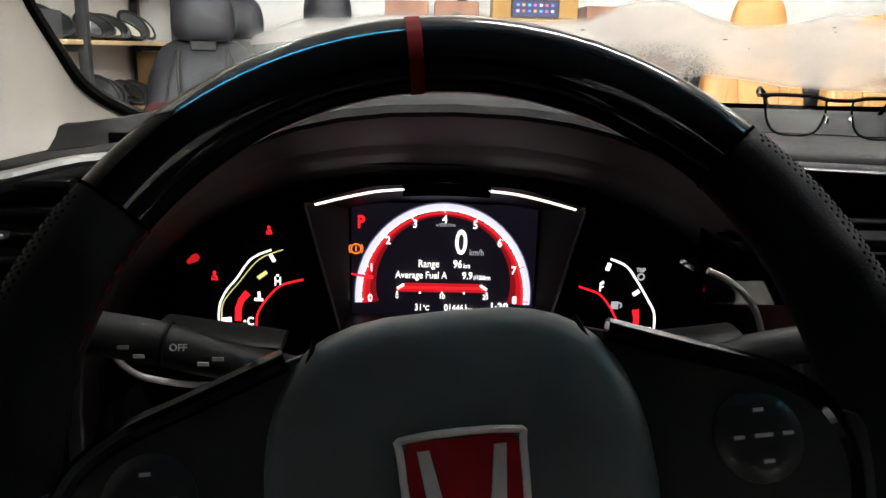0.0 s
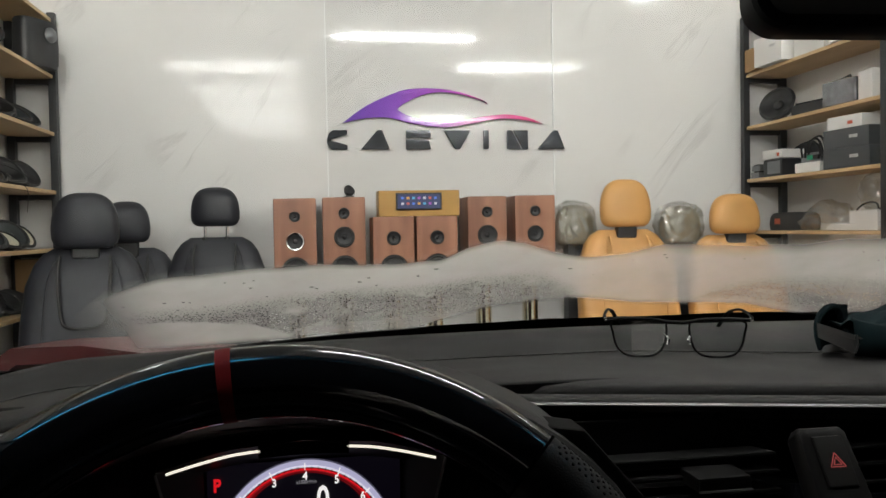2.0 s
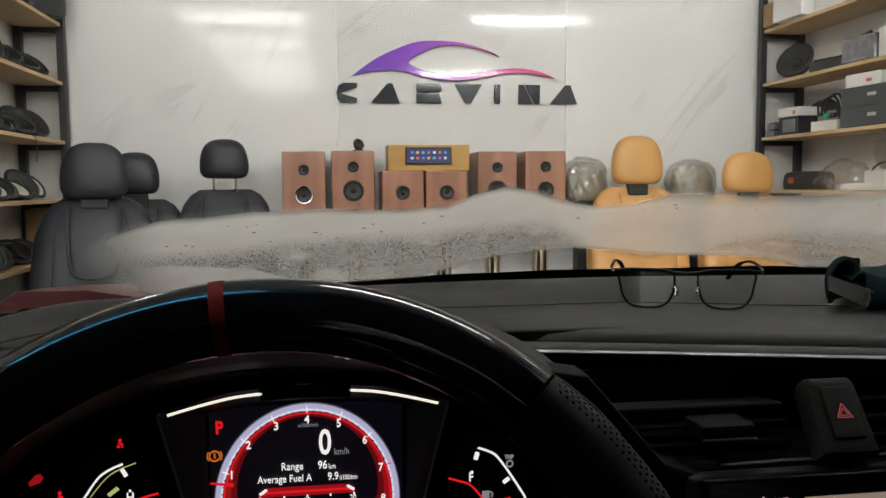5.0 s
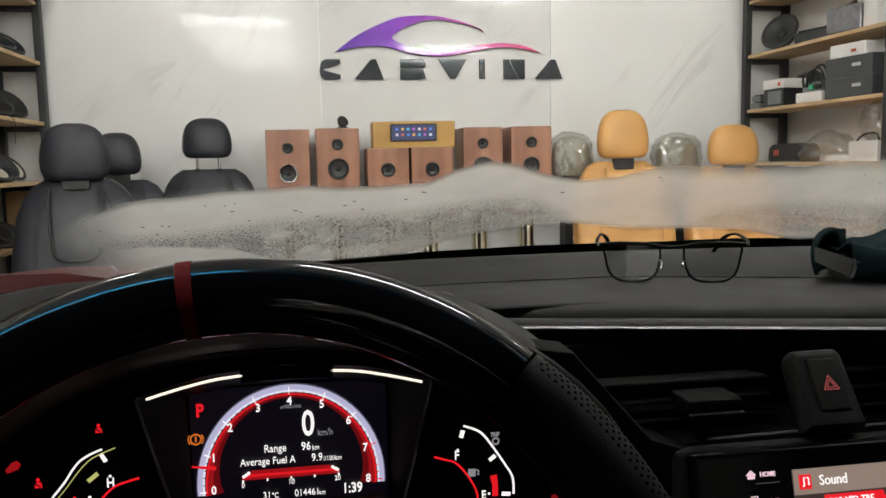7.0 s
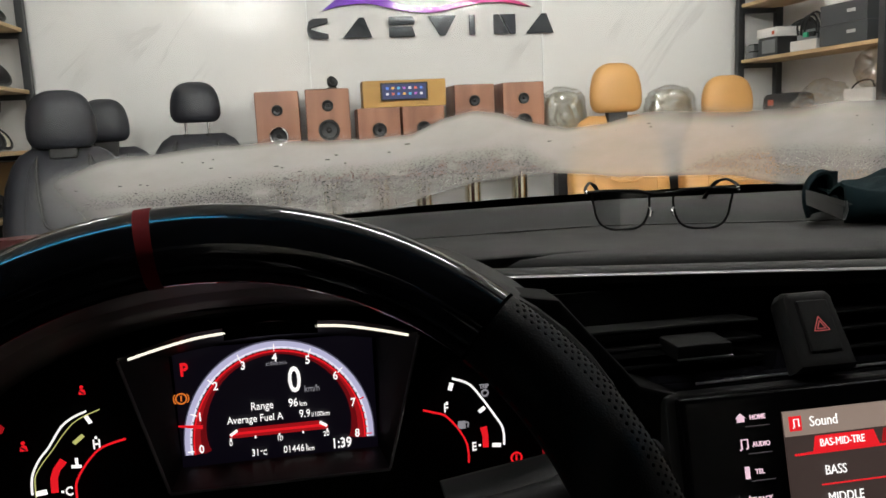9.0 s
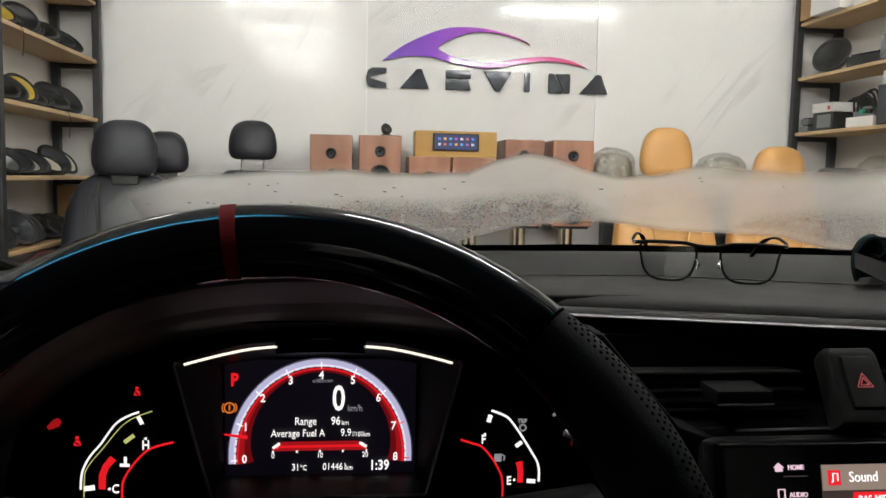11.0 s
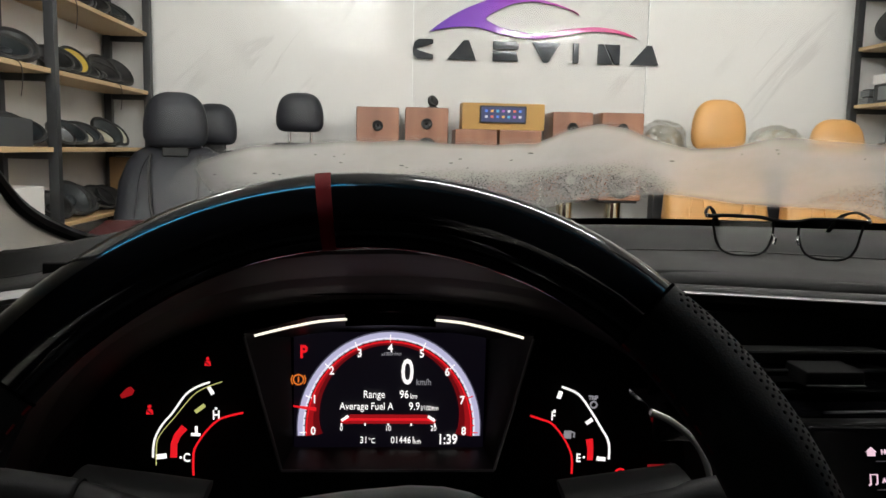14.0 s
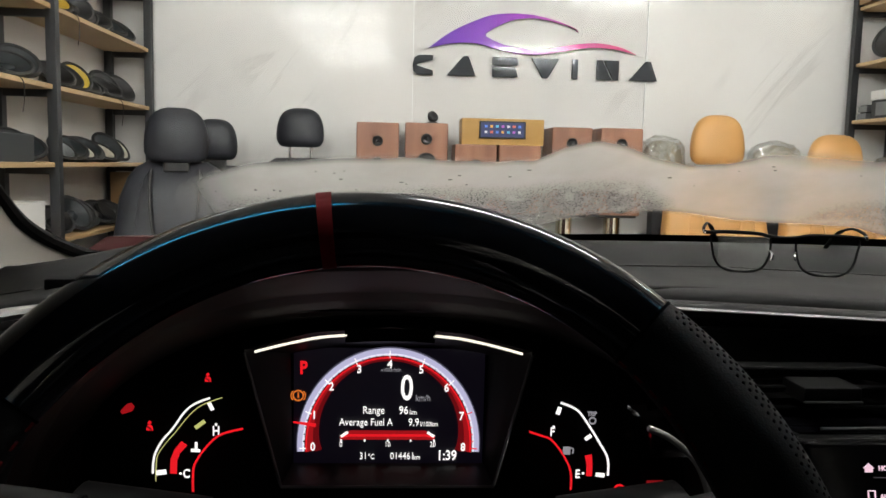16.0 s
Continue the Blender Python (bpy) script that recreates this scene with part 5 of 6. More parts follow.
gpart("brake_lamp", strip([(x0, z0 - 0.0024), (x0, z0 + 0.0026)], 0.0015), LIT_RED, dy=-0.001)
gline("side_lamp", [(1150, 862), (1180, 862)], 0.012, LIT_DIM_RED)

# ---- steering wheel ----
wm = Matrix.Translation((-0.0075, 0.272, 0.9927)) @ pose(0, 0, 0, 57.3) @ pose(0, 0, 0, 0, 0, 6.5)
sw = thing("steering_wheel", wm, "black steering wheel with gloss top, leather grips and red centre band", "steering wheel")


def wpart(name, bm, material, label="", parent=None, angle=35):
    return part(name, bm, material, parent or sw, label, angle=angle)


def rim_section(a0, a1, r0, r1=None, n=40, R=0.155):
    pts = [(R * math.cos(radians(a)), R * math.sin(radians(a)), 0) for a in span(a0, a1, n)]
    rad = [r0 if r1 is None else r0 + (r1 - r0) * math.sin(math.pi * k / n) for k in range(n + 1)]
    return sweep(pts, rad, 20)


wpart("rim_top", rim_section(39.5, 140.5, 0.0155), RIM_GLOSS, "gloss carbon-look upper rim")
wpart("rim_base", rim_section(215, 325, 0.0152), RIM_GLOSS)
wpart("centre_band", rim_section(88.9, 91.1, 0.01575, n=3), RED_MARK, "narrow red band at the top of the rim")
for s in (-1, 1):
    a0, a1 = (39.2, -35) if s > 0 else (140.8, 215)
    g = wpart("grip", rim_section(a0, a1, 0.0158, 0.0185), RIM_LEATHER, "perforated black leather grip")
    for a in (39.4, -35):
        aa = a if s > 0 else 180 - a
        part("seam", rim_section(aa - 0.22, aa + 0.22, 0.0160, n=2), PIT, g)
    stitch = [((0.155 - 0.0172) * math.cos(radians(a)), (0.155 - 0.0172) * math.sin(radians(a)), 0.002) for a in span(a0, a1, 46)]
    for p, q in zip(stitch[::2], stitch[1::2]):
        part("stitch", sweep([p, q], 0.0006, 5), RED_MARK, g)
    # perforations of the leather, small pits ringed on the upper outer face
    pits = None
    for k, a in enumerate(span(a0 + (-2 if s > 0 else 2), a0 + (-62 if s > 0 else 62), 52)):
        for j, ph in enumerate((4, 14, 24, 34, 44, 54, 64)):
            rr = 0.0158 + 0.0027 * math.sin(math.pi * abs(a - a0) / 74.5)
            aa = radians(a + (0.6 if j % 2 else 0))
            d = Vector((math.cos(aa) * math.cos(radians(ph)), math.sin(aa) * math.cos(radians(ph)), math.sin(radians(ph))))
            c = Vector((0.155 * math.cos(aa), 0.155 * math.sin(aa), 0)) + d * rr
            m = Matrix.Translation(c) @ d.to_track_quat("Z", "Y").to_matrix().to_4x4()
            pits = lathe([(0.0, 0.00010), (0.00062, 0.00010), (0.0007, -0.0002)], 6, bm=pits, m=m)
    part("perforation", pits, PIT, g)["kind"] = "stuff"
    spoke = [(0.050, 0.034), (0.070, 0.0285), (0.095, 0.0195), (0.116, 0.0125), (0.124, 0.006), (0.130, -0.002), (0.146, -0.008), (0.147, -0.022), (0.140, -0.045), (0.128, -0.052), (0.09, -0.048), (0.055, -0.060)]
    outl = [(s * x, y) for x, y in (spoke if s < 0 else spoke[::-1])]
    sp = wpart("spoke", extrude(outl, 0.026, bevel=0.005, m=pose(0, 0, -0.014, -90)), SPOKE, "satin black spoke with control buttons")
    ridge = smooth_line([(s * 0.056, 0.031, 0.014), (s * 0.085, 0.0205, 0.013), (s * 0.112, 0.0105, 0.012), (s * 0.128, -0.002, 0.010), (s * 0.134, -0.020, 0.009), (s * 0.130, -0.042, 0.009)], 5)
    part("gloss_edge", sweep(ridge, [0.0042] * 26, 10), GLOSS, sp, "gloss black upper edge")
    pad = part("button_pad", lathe([(0, 0.0022), (0.010, 0.0022), (0.0130, 0.0016), (0.0155, 0.0), (0.0155, -0.004)], 28, m=pose(s * 0.102, -0.011, 0.013)), SPOKE, sp)
    BTN = glow("dim key print", (0.25, 0.25, 0.27), 0.05)
    for bx, bz in ((0, 0.0085), (0, -0.0085), (0.0085, 0), (-0.0085, 0)):
        part("key_print", box(0.0034, 0.0012, 0.0006, (s * 0.102 + bx, -0.011 + bz, 0.0172)), BTN, pad)
    part("key_print", box(0.0060, 0.0013, 0.0006, (s * 0.102, -0.011, 0.0174)), BTN, pad)

# airbag cover, domed
hub = []
for h, k in ((-0.012, 1.0), (0.004, 1.02), (0.011, 0.99), (0.0165, 0.93), (0.019, 0.84), (0.0205, 0.62), (0.021, 0.3)):
    ring = []
    for j in range(40):
        a = 2 * math.pi * j / 40
        c, s = math.cos(a), math.sin(a)
        x = 0.067 * k * math.copysign(abs(c) ** 0.62, c)
        y = -0.022 + 0.066 * k * math.copysign(abs(s) ** 0.72, s)
        x *= 1.0 + 0.10 * (y + 0.02) / 0.06 if y < -0.02 else 1.0
        ring.append((x, y, h))
    hub.append(ring)
wpart("airbag_cover", loft(hub), HUB_SKIN, "grained black airbag cover", angle=50)
for s in (-1, 1):
    wpart("cover_seam", sweep(smooth_line([(s * 0.046, 0.037, 0.0125), (s * 0.0535, 0.010, 0.0165), (s * 0.0555, -0.03, 0.0170), (s * 0.050, -0.07, 0.0135)], 6), 0.0009, 6), SEAL)
badge = wpart("badge", extrude([(-0.0175, -0.042), (0.0175, -0.042), (0.0192, -0.006), (0.0168, -0.0015), (-0.0168, -0.0015), (-0.0192, -0.006)], 0.004, bevel=0.001, m=pose(0, 0, 0.0195, -90)), mat("red enamel", (0.30, 0.010, 0.016), 0.2, coat=0.7), "red enamel badge in a chrome frame")
frame_line = smooth_line([(-0.0175, -0.043, 0.0242), (-0.0198, -0.007, 0.0242), (-0.0170, -0.0008, 0.0242), (0.0170, -0.0008, 0.0242), (0.0198, -0.007, 0.0242), (0.0175, -0.043, 0.0242)], 4)
# chrome made half diffuse: its bright reflection is put into the pale colour
BADGE_PALE_CHROME = mat("chrome with painted sheen", (0.72, 0.73, 0.74), 0.32, 0.55)
part("badge_frame", sweep(frame_line, 0.0013, 8, closed=True), BADGE_PALE_CHROME, badge)
for s in (-1, 1):
    part("badge_bar", extrude([(s * 0.0105, -0.038), (s * 0.0145, -0.005), (s * 0.0105, -0.005), (s * 0.0045, -0.038)], 0.002, bevel=0.0005, m=pose(0, 0, 0.0232, -90)), BADGE_PALE_CHROME, badge)

# ---- column, stalks and paddles ----
col = thing("steering_column", pose(0, 0.46, 0.86), "black steering column with stalks and silver shift paddles", "steering column")


def colpart(name, bm, material, label="", parent=None):
    return part(name, bm, material, parent or col, label, m=pose(0, -0.46, -0.86) if parent is None else None)


colpart("column_cover", loft([superring(0, 0, 0.070, 0.055, 0, 28, 3), superring(0, 0, 0.082, 0.065, 0.07, 28, 3), superring(0, 0, 0.088, 0.072, 0.18, 28, 3)], m=Matrix.Translation((0, 0.31, 0.915)) @ pose(0, 0, 0, -122.7)), HARD)
ls = colpart("light_stalk", sweep(smooth_line([(-0.07, 0.425, 0.948), (-0.13, 0.432, 0.956), (-0.165, 0.432, 0.965), (-0.212, 0.43, 0.973)], 5), [0.009, 0.009, 0.0095, 0.010, 0.0105, 0.011, 0.0115, 0.012, 0.012, 0.012, 0.0125, 0.0125, 0.0125, 0.0125, 0.012, 0.010], 14), HARD, "black light switch stalk")
PRINT = mat("grey print", (0.25, 0.25, 0.25), 0.6)
part("print", words("OFF", 0.0055), PRINT, ls, m=pose(-0.149, 0.4192, 0.967, -12, 0, 0))
for k, (x, z) in enumerate(((-0.178, 0.967), (-0.170, 0.962), (-0.128, 0.961), (-0.136, 0.958))):
    part("print", box(0.006, 0.0006, 0.002, (x, 0.4190, z)), PRINT, ls)
part("switch_ring", sweep([(-0.158, 0.432, 0.9638), (-0.160, 0.432, 0.9642)], 0.0130, 16), DEEP, ls)
ws = colpart("wiper_stalk", sweep(smooth_line([(0.07, 0.44, 0.945), (0.14, 0.44, 0.955), (0.185, 0.44, 0.964), (0.222, 0.44, 0.971)], 5), [0.009] * 8 + [0.011] * 8, 14), HARD, "black wiper stalk")
for k in range(5):
    part("grip_ridge", sweep([(0.200 + 0.005 * k, 0.44, 0.9672 + 0.0009 * k), (0.202 + 0.005 * k, 0.44, 0.9676 + 0.0009 * k)], 0.0122, 12), DEEP, ws)
for s in (-1, 1):
    if s > 0:
        edge = smooth_line([(0.148, 0.46, 1.004), (0.161, 0.46, 0.998), (0.176, 0.46, 0.985), (0.184, 0.46, 0.968), (0.187, 0.46, 0.952)], 4)
    else:
        edge = smooth_line([(-0.199, 0.46, 0.955), (-0.198, 0.46, 0.944), (-0.185, 0.46, 0.933), (-0.158, 0.46, 0.928), (-0.140, 0.46, 0.928)], 4)
    p = colpart("shift_paddle", sweep(edge, 0.0020, 8), SILVER, "satin silver shift paddle edge")
    part("paddle_leaf", sweep([(s * 0.10, 0.465, 0.955), (s * 0.172, 0.465, 0.962)], [0.014, 0.020], 12, flat=0.25), HARD, p)

# ---- rear-view mirror ----
mir = thing("rear_view_mirror", pose(0.3605, 0.385, 1.3160, -6, 1.2, -8), "black rear-view mirror hanging from the windscreen", "mirror")


def rounded_ring(hx, hz, r, y, n=8):
    """A rounded rectangle in the x-z plane."""
    out = []
    for q, (sx, sz) in enumerate(((1, 1), (-1, 1), (-1, -1), (1, -1))):
        for k in range(n + 1):
            a = radians(90 * q + 90 * k / n)
            out.append((sx * (hx - r) + r * math.cos(a), y, sz * (hz - r) + r * math.sin(a)))
    return out


part("housing", loft([rounded_ring(0.1195 * k, 0.031 * j, 0.018, y) for y, k, j in ((0.010, 0.93, 0.76), (0.010, 0.965, 0.88), (-0.002, 0.985, 0.94), (0.0, 1.0, 0.985), (0.006, 1.0, 1.0), (0.018, 0.99, 0.96), (0.028, 0.85, 0.7), (0.032, 0.5, 0.4))]), HARD, mir)
part("mirror_glass", loft([rounded_ring(0.1085, 0.0205, 0.012, y) for y in (0.004, 0.006)]), mat("mirror silver", (0.85, 0.85, 0.86), 0.02, 1.0, vary=0.02), mir)
part("stem", sweep([(0, 0.012, 0.0), (0, 0.022, 0.03), (0, 0.010, 0.062)], 0.010, 10), HARD, mir)


# ---- spectacles on the dash ----
LENS = clear_glass("spectacle lens", (0.94, 0.95, 0.95), 0.0, 0.02)
FRAME_BLACK = mat("black metal frame", (0.001, 0.001, 0.001), 0.5, spec=0.05)
gl = thing("spectacles", pose(0.3645, 0.748, 1.0558, -5, 0, -20) @ Matrix.Diagonal((0.905, 0.89, 0.96, 1)), "thin black framed spectacles standing open on the dash", "spectacles")
bar_pts = [(-0.0765, 0.0, 0.0372), (-0.060, -0.003, 0.0384), (-0.042, -0.0045, 0.0384), (-0.024, -0.0055, 0.0378), (-0.012, -0.006, 0.0354), (0, -0.0065, 0.0348), (0.012, -0.006, 0.0354), (0.024, -0.0055, 0.0378), (0.042, -0.0045, 0.0384), (0.060, -0.003, 0.0384), (0.0765, 0.0, 0.0372)]
part("brow_bar", sweep(smooth_line(bar_pts, 5), 0.0021, 8, flat=0.9), FRAME_BLACK, gl)
for s in (-1, 1):
    cx = s * 0.0395
    outline = [(cx + s * x, -0.0045 + 0.0035 * abs(x + 0.01) / 0.04, z) for x, z in ((-0.0270, 0.0348), (-0.0272, 0.0230), (-0.0235, 0.0100), (-0.0165, 0.0028), (-0.005, 0.0), (0.009, 0.0), (0.0200, 0.0035), (0.0270, 0.0120), (0.0300, 0.0240), (0.0315, 0.0345), (0.020, 0.0380), (0.0, 0.0384), (-0.018, 0.0368))]
    ring = smooth_line(outline + [outline[0]], 4)[:-1]
    part("lens_rim", sweep(ring, 0.0013, 6, closed=True), FRAME_BLACK, gl)
    b = bmesh.new()
    b.faces.new([b.verts.new(p) for p in ring])
    lens = part("lens", thick(b, 0.0012), LENS, gl)
    lens.visible_shadow = False
    temple = smooth_line([(s * 0.0775, 0.001, 0.0372), (s * 0.0785, 0.012, 0.0415), (s * 0.0740, 0.050, 0.0475), (s * 0.068, 0.090, 0.0440), (s * 0.062, 0.112, 0.0330), (s * 0.057, 0.124, 0.0215)], 5)
    part("temple", sweep(temple, [0.0018] * 14 + [0.0027] * 12, 8, flat=0.75), FRAME_BLACK, gl)
    part("hinge", box(0.004, 0.006, 0.004, (s * 0.0772, 0.001, 0.0378), 0.0008), CHROME, gl)
    part("nose_pad", sweep(smooth_line([(s * 0.013, -0.006, 0.022), (s * 0.0105, -0.010, 0.018), (s * 0.0115, -0.011, 0.0125)], 4), [0.0007] * 4 + [0.0016] * 5, 8), CHROME, gl)

# ---- cap on the dash ----
CLOTH = mat("dark teal cotton", (0.0040, 0.0085, 0.0098), 0.95, spec=0.04, vary=0.25, scale=30, bump=0.6, bscale=1600, relief=0.0004)
cap = thing("cap", pose(0.648, 0.765, 1.056), "dark teal cotton cap lying on the dash, strap outwards", "cap")
CAP_IN = pose(-0.648, -0.765, -1.056)
hole = Vector((0.530, 0.740, 1.080))
rings = []
for u in span(0, 1, 16):
    a = u * math.pi / 2
    ring = []
    for k in range(72):
        t = 2 * math.pi * k / 72
        r = math.cos(a) ** 0.7
        px = 0.642 + 0.112 * r * math.cos(t)
        p = Vector((px, 0.768 + 0.070 * r * math.sin(t), 1.057 + (0.030 + 0.024 * min(1, max(0, (px - 0.63) / 0.05))) * math.sin(a) ** 0.75))
        sag = 0.016 * noise.noise(p * 24) + 0.006 * noise.noise(p * 55)
        p += Vector((sag * 0.5, sag * 0.6, (0.4 + u) * sag))
        near = math.exp(-((p - hole).length / 0.024) ** 2)
        p += Vector((0.040, 0.034, -0.004)) * near
        p.z = max(p.z, 1.0565)
        ring.append(p)
    rings.append(ring)
part("crown", loft(rings), CLOTH, cap, m=CAP_IN, angle=70)
hem = smooth_line([(0.487, 0.716, 1.062), (0.4835, 0.716, 1.078), (0.487, 0.720, 1.095), (0.499, 0.726, 1.107), (0.514, 0.733, 1.109), (0.524, 0.738, 1.100), (0.525, 0.738, 1.085), (0.522, 0.730, 1.072)], 6)
hem = [(x + 0.010, y, 1.060 + (z - 1.060) * 0.84) for x, y, z in hem]
part("strap_arch", sweep(hem, [0.0022 + 0.0012 * math.sin(math.pi * k / (len(hem) - 1)) for k in range(len(hem))], 10), CLOTH, cap, "rolled hem arching over the strap opening", m=CAP_IN)
back = []
for k, (x, y, z) in enumerate(hem):
    back.append([(x, y, z), (x * 0.8 + 0.118, y + 0.020, (z - 1.0) * 0.97 + 1.002), (0.560, 0.765, 1.062 + (z - 1.062) * 0.95)])
part("opening_wall", thick(sheet(back), 0.002), CLOTH, cap, m=CAP_IN, angle=70)
# the folded front panel, its loose top edge in waves
fold = []
for k in range(41):
    u = k / 40
    x = 0.519 + 0.235 * u
    y = 0.692 - 0.038 * math.sin(min(1, u * 1.25) * math.pi * 0.62) + 0.05 * max(0, u - 0.7)
    h = 0.037 - 0.010 * math.sin(u * 9.5) * (1 - 0.5 * u) + 0.012 * u + 0.003 * noise.noise((u * 9, 3, 1))
    puff = 0.004 * noise.noise((u * 6, 0, 2)) + 0.005
    near = min(1, u / 0.05)
    fold.append([(x + 0.002, y + 0.006, 1.0568), (x, y - puff * near, 1.057 + h * 0.28), (x - 0.001, y - puff * 0.9 * near + 0.002, 1.057 + h * 0.62), (x, y + 0.004, 1.057 + h * 0.93), (x + 0.001, y + 0.010, 1.057 + h), (x + 0.002, y + 0.018, 1.057 + h * 0.93), (x + 0.004, y + 0.030, 1.057 + h * 0.74), (x + 0.008, y + 0.058, 1.057 + h * 0.82)])
part("folded_panel", thick(sheet(fold), 0.0025), CLOTH, cap, "folded front panel with a wavy edge", m=CAP_IN, angle=70)
STRAP = mat("dull dark webbing", (0.011, 0.010, 0.0095), 0.65, vary=0.3, scale=160, bump=0.6, bscale=1500, relief=0.0004)
rib = [[(0.485, 0.712, 1.0885), (0.485, 0.710, 1.0745)], [(0.494, 0.704, 1.0850), (0.493, 0.702, 1.0695)], [(0.504, 0.698, 1.0810), (0.503, 0.696, 1.0645)], [(0.511, 0.694, 1.0780), (0.509, 0.692, 1.0610)]]
rib = [[(x + 0.006, y, z) for x, y, z in q] for q in rib]
strap = part("strap", thick(sheet(rib), 0.003), STRAP, cap, "dull webbing strap with a buckle", m=CAP_IN, angle=60)
part("strap_fold", sweep([(0.495, 0.7045, 1.0810), (0.506, 0.6968, 1.0770), (0.516, 0.6910, 1.0735)], 0.0010, 6, flat=1.5), STRAP, strap)
part("strap_tail", sweep([(0.508, 0.697, 1.0760), (0.518, 0.694, 1.0745), (0.528, 0.690, 1.0750)], 0.0022, 6), STRAP, strap)
part("buckle", sweep([(0.5155, 0.691, 1.0615), (0.5190, 0.692, 1.0690), (0.5180, 0.693, 1.0780)], 0.0018, 8), mat("dull buckle", (0.05, 0.05, 0.05), 0.4, 0.5), strap)
brim = []
for k in range(13):
    t = radians(-60 + 120 * k / 12)
    brim.append([(0.070 * math.cos(t), 0.060 * math.sin(t), 0.004), (0.115 * math.cos(t) + 0.02, 0.075 * math.sin(t), 0.008), (0.15 * math.cos(t) + 0.03, 0.08 * math.sin(t), 0.004)])
part("brim", thick(sheet(brim), 0.003), CLOTH, cap)


# ---- loose drivers on the left rack ----
def driver(r, cone, ring, label, depth=0.05):
    """A loose car loudspeaker: basket, surround, cone, dust cap and magnet, facing local -y."""
    t = thing("loose_driver", pose(0, 0, 0), label, "speaker", "loose loudspeakers on the rack")
    m = pose(0, 0, 0, 90)
    part("basket", lathe([(r, 0.0), (r, 0.004), (r * 0.93, 0.005), (r * 0.90, -0.004), (r * 0.62, -depth * 0.6), (r * 0.5, -depth * 0.62)], 28, m=m), STEEL, t)
    part("surround", lathe([(r * 0.95, 0.004), (r * 0.90, 0.009), (r * 0.83, 0.008), (r * 0.79, 0.002)], 28, m=m), ring, t)
    part("cone", lathe([(r * 0.80, 0.003), (r * 0.5, -0.010), (r * 0.28, -0.016), (r * 0.26, -0.010), (r * 0.15, -0.005), (0, -0.003)], 28, m=m), cone, t)
    part("magnet", lathe([(0, -depth), (r * 0.55, -depth), (r * 0.58, -depth * 0.95), (r * 0.58, -depth * 0.62), (r * 0.4, -depth * 0.6)], 24, m=m), GREY_METAL, t)
    return t


KINDS = [
    driver(0.075, CONE, RUBBER, "loose black car loudspeaker leaning on the board"),
    driver(0.080, BLUE_GREY, RUBBER, "loose blue grey car loudspeaker leaning on the board"),
    driver(0.070, YELLOW, RUBBER, "loose loudspeaker with a yellow woven cone"),
    driver(0.066, CREAM, RUBBER, "loose loudspeaker with a cream cone in a black ring"),
    driver(0.058, GREY_METAL, RUBBER, "loose small loudspeaker with a grey metal cone"),
]
rng = random.Random(8)
used = set()


def lean(kind, x, y, z, turn, tilt):
    """Stands a driver on a board, leaning back, its lower edge on the wood."""
    src = KINDS[kind]
    r = (0.075, 0.080, 0.070, 0.066, 0.058)[kind]
    lift = r * math.cos(radians(tilt)) + 0.007 * math.sin(radians(tilt)) + 0.0015
    m = pose(x, y, z + lift, 0, 0, turn) @ pose(0, 0, 0, -tilt)
    if kind not in used:
        used.add(kind)
        src.matrix_basis = m
        return src
    return copy_thing(src, m)


LX = -1.262
ROWS_L = {
    1.93: [(1, 3.35, 1), (0, 3.10, 0), (1, 2.62, 1), (0, 2.40, 0), (1, 2.15, 1)],
    1.665: [(1, 3.78, 40), (1, 3.62, 30), (0, 3.46, 20), (0, 3.30, 30), (2, 3.10, 30), (0, 2.70, 20), (1, 2.52, 20), (0, 2.30, 20), (0, 2.1, 10)],
    1.395: [(0, 3.74, 30), (0, 3.58, 30), (4, 3.44, 30), (2, 3.24, 35), (0, 3.06, 25), (1, 2.72, 25), (0, 2.50, 25), (0, 2.30, 20), (1, 2.1, 20)],
    1.128: [(3, 3.74, 35), (3, 3.54, 30), (3, 3.40, 35), (3, 3.26, 30), (4, 3.10, 30), (0, 2.72, 20), (3, 2.3, 20)],
    0.86: [(4, 3.70, 40), (0, 3.52, 30), (4, 3.36, 30), (1, 3.18, 30), (0, 3.02, 20), (4, 2.70, 20), (0, 2.5, 20)],
}
for z, items in ROWS_L.items():
    extra = [(rng.choice((0, 0, 1, 4)), y + rng.uniform(0.06, 0.10), turn) for kind, y, turn in items if rng.random() < 0.75 and y < 3.7]
    for kind, y, turn in items + extra:
        lean(kind, LX + rng.uniform(-0.015, 0.02), y, z, 30 + turn + rng.uniform(-12, 12), rng.uniform(32, 58))


def carton(name, x, y, z, sx, sy, sz, material, label, turn=0.0, print_bar=None, lid=True):
    t = thing(name, pose(x, y, z + 0.001, 0, 0, turn), label, "box", "boxes on the rack")
    part("body", box(sx, sy, sz - 0.003, (0, 0, (sz - 0.003) / 2), 0.0025), material, t)
    if lid:
        part("lid", box(sx * 1.008, sy * 1.006, sz * 0.22, (0, 0, sz * 0.89), 0.0025), material, t)
    if print_bar:
        m2, w, dz = print_bar
        part("print", box(0.0008, w, 0.014, (-sx / 2 * 1.008 - 0.0006, -sy * 0.18, sz * dz)), m2, t)
    return t


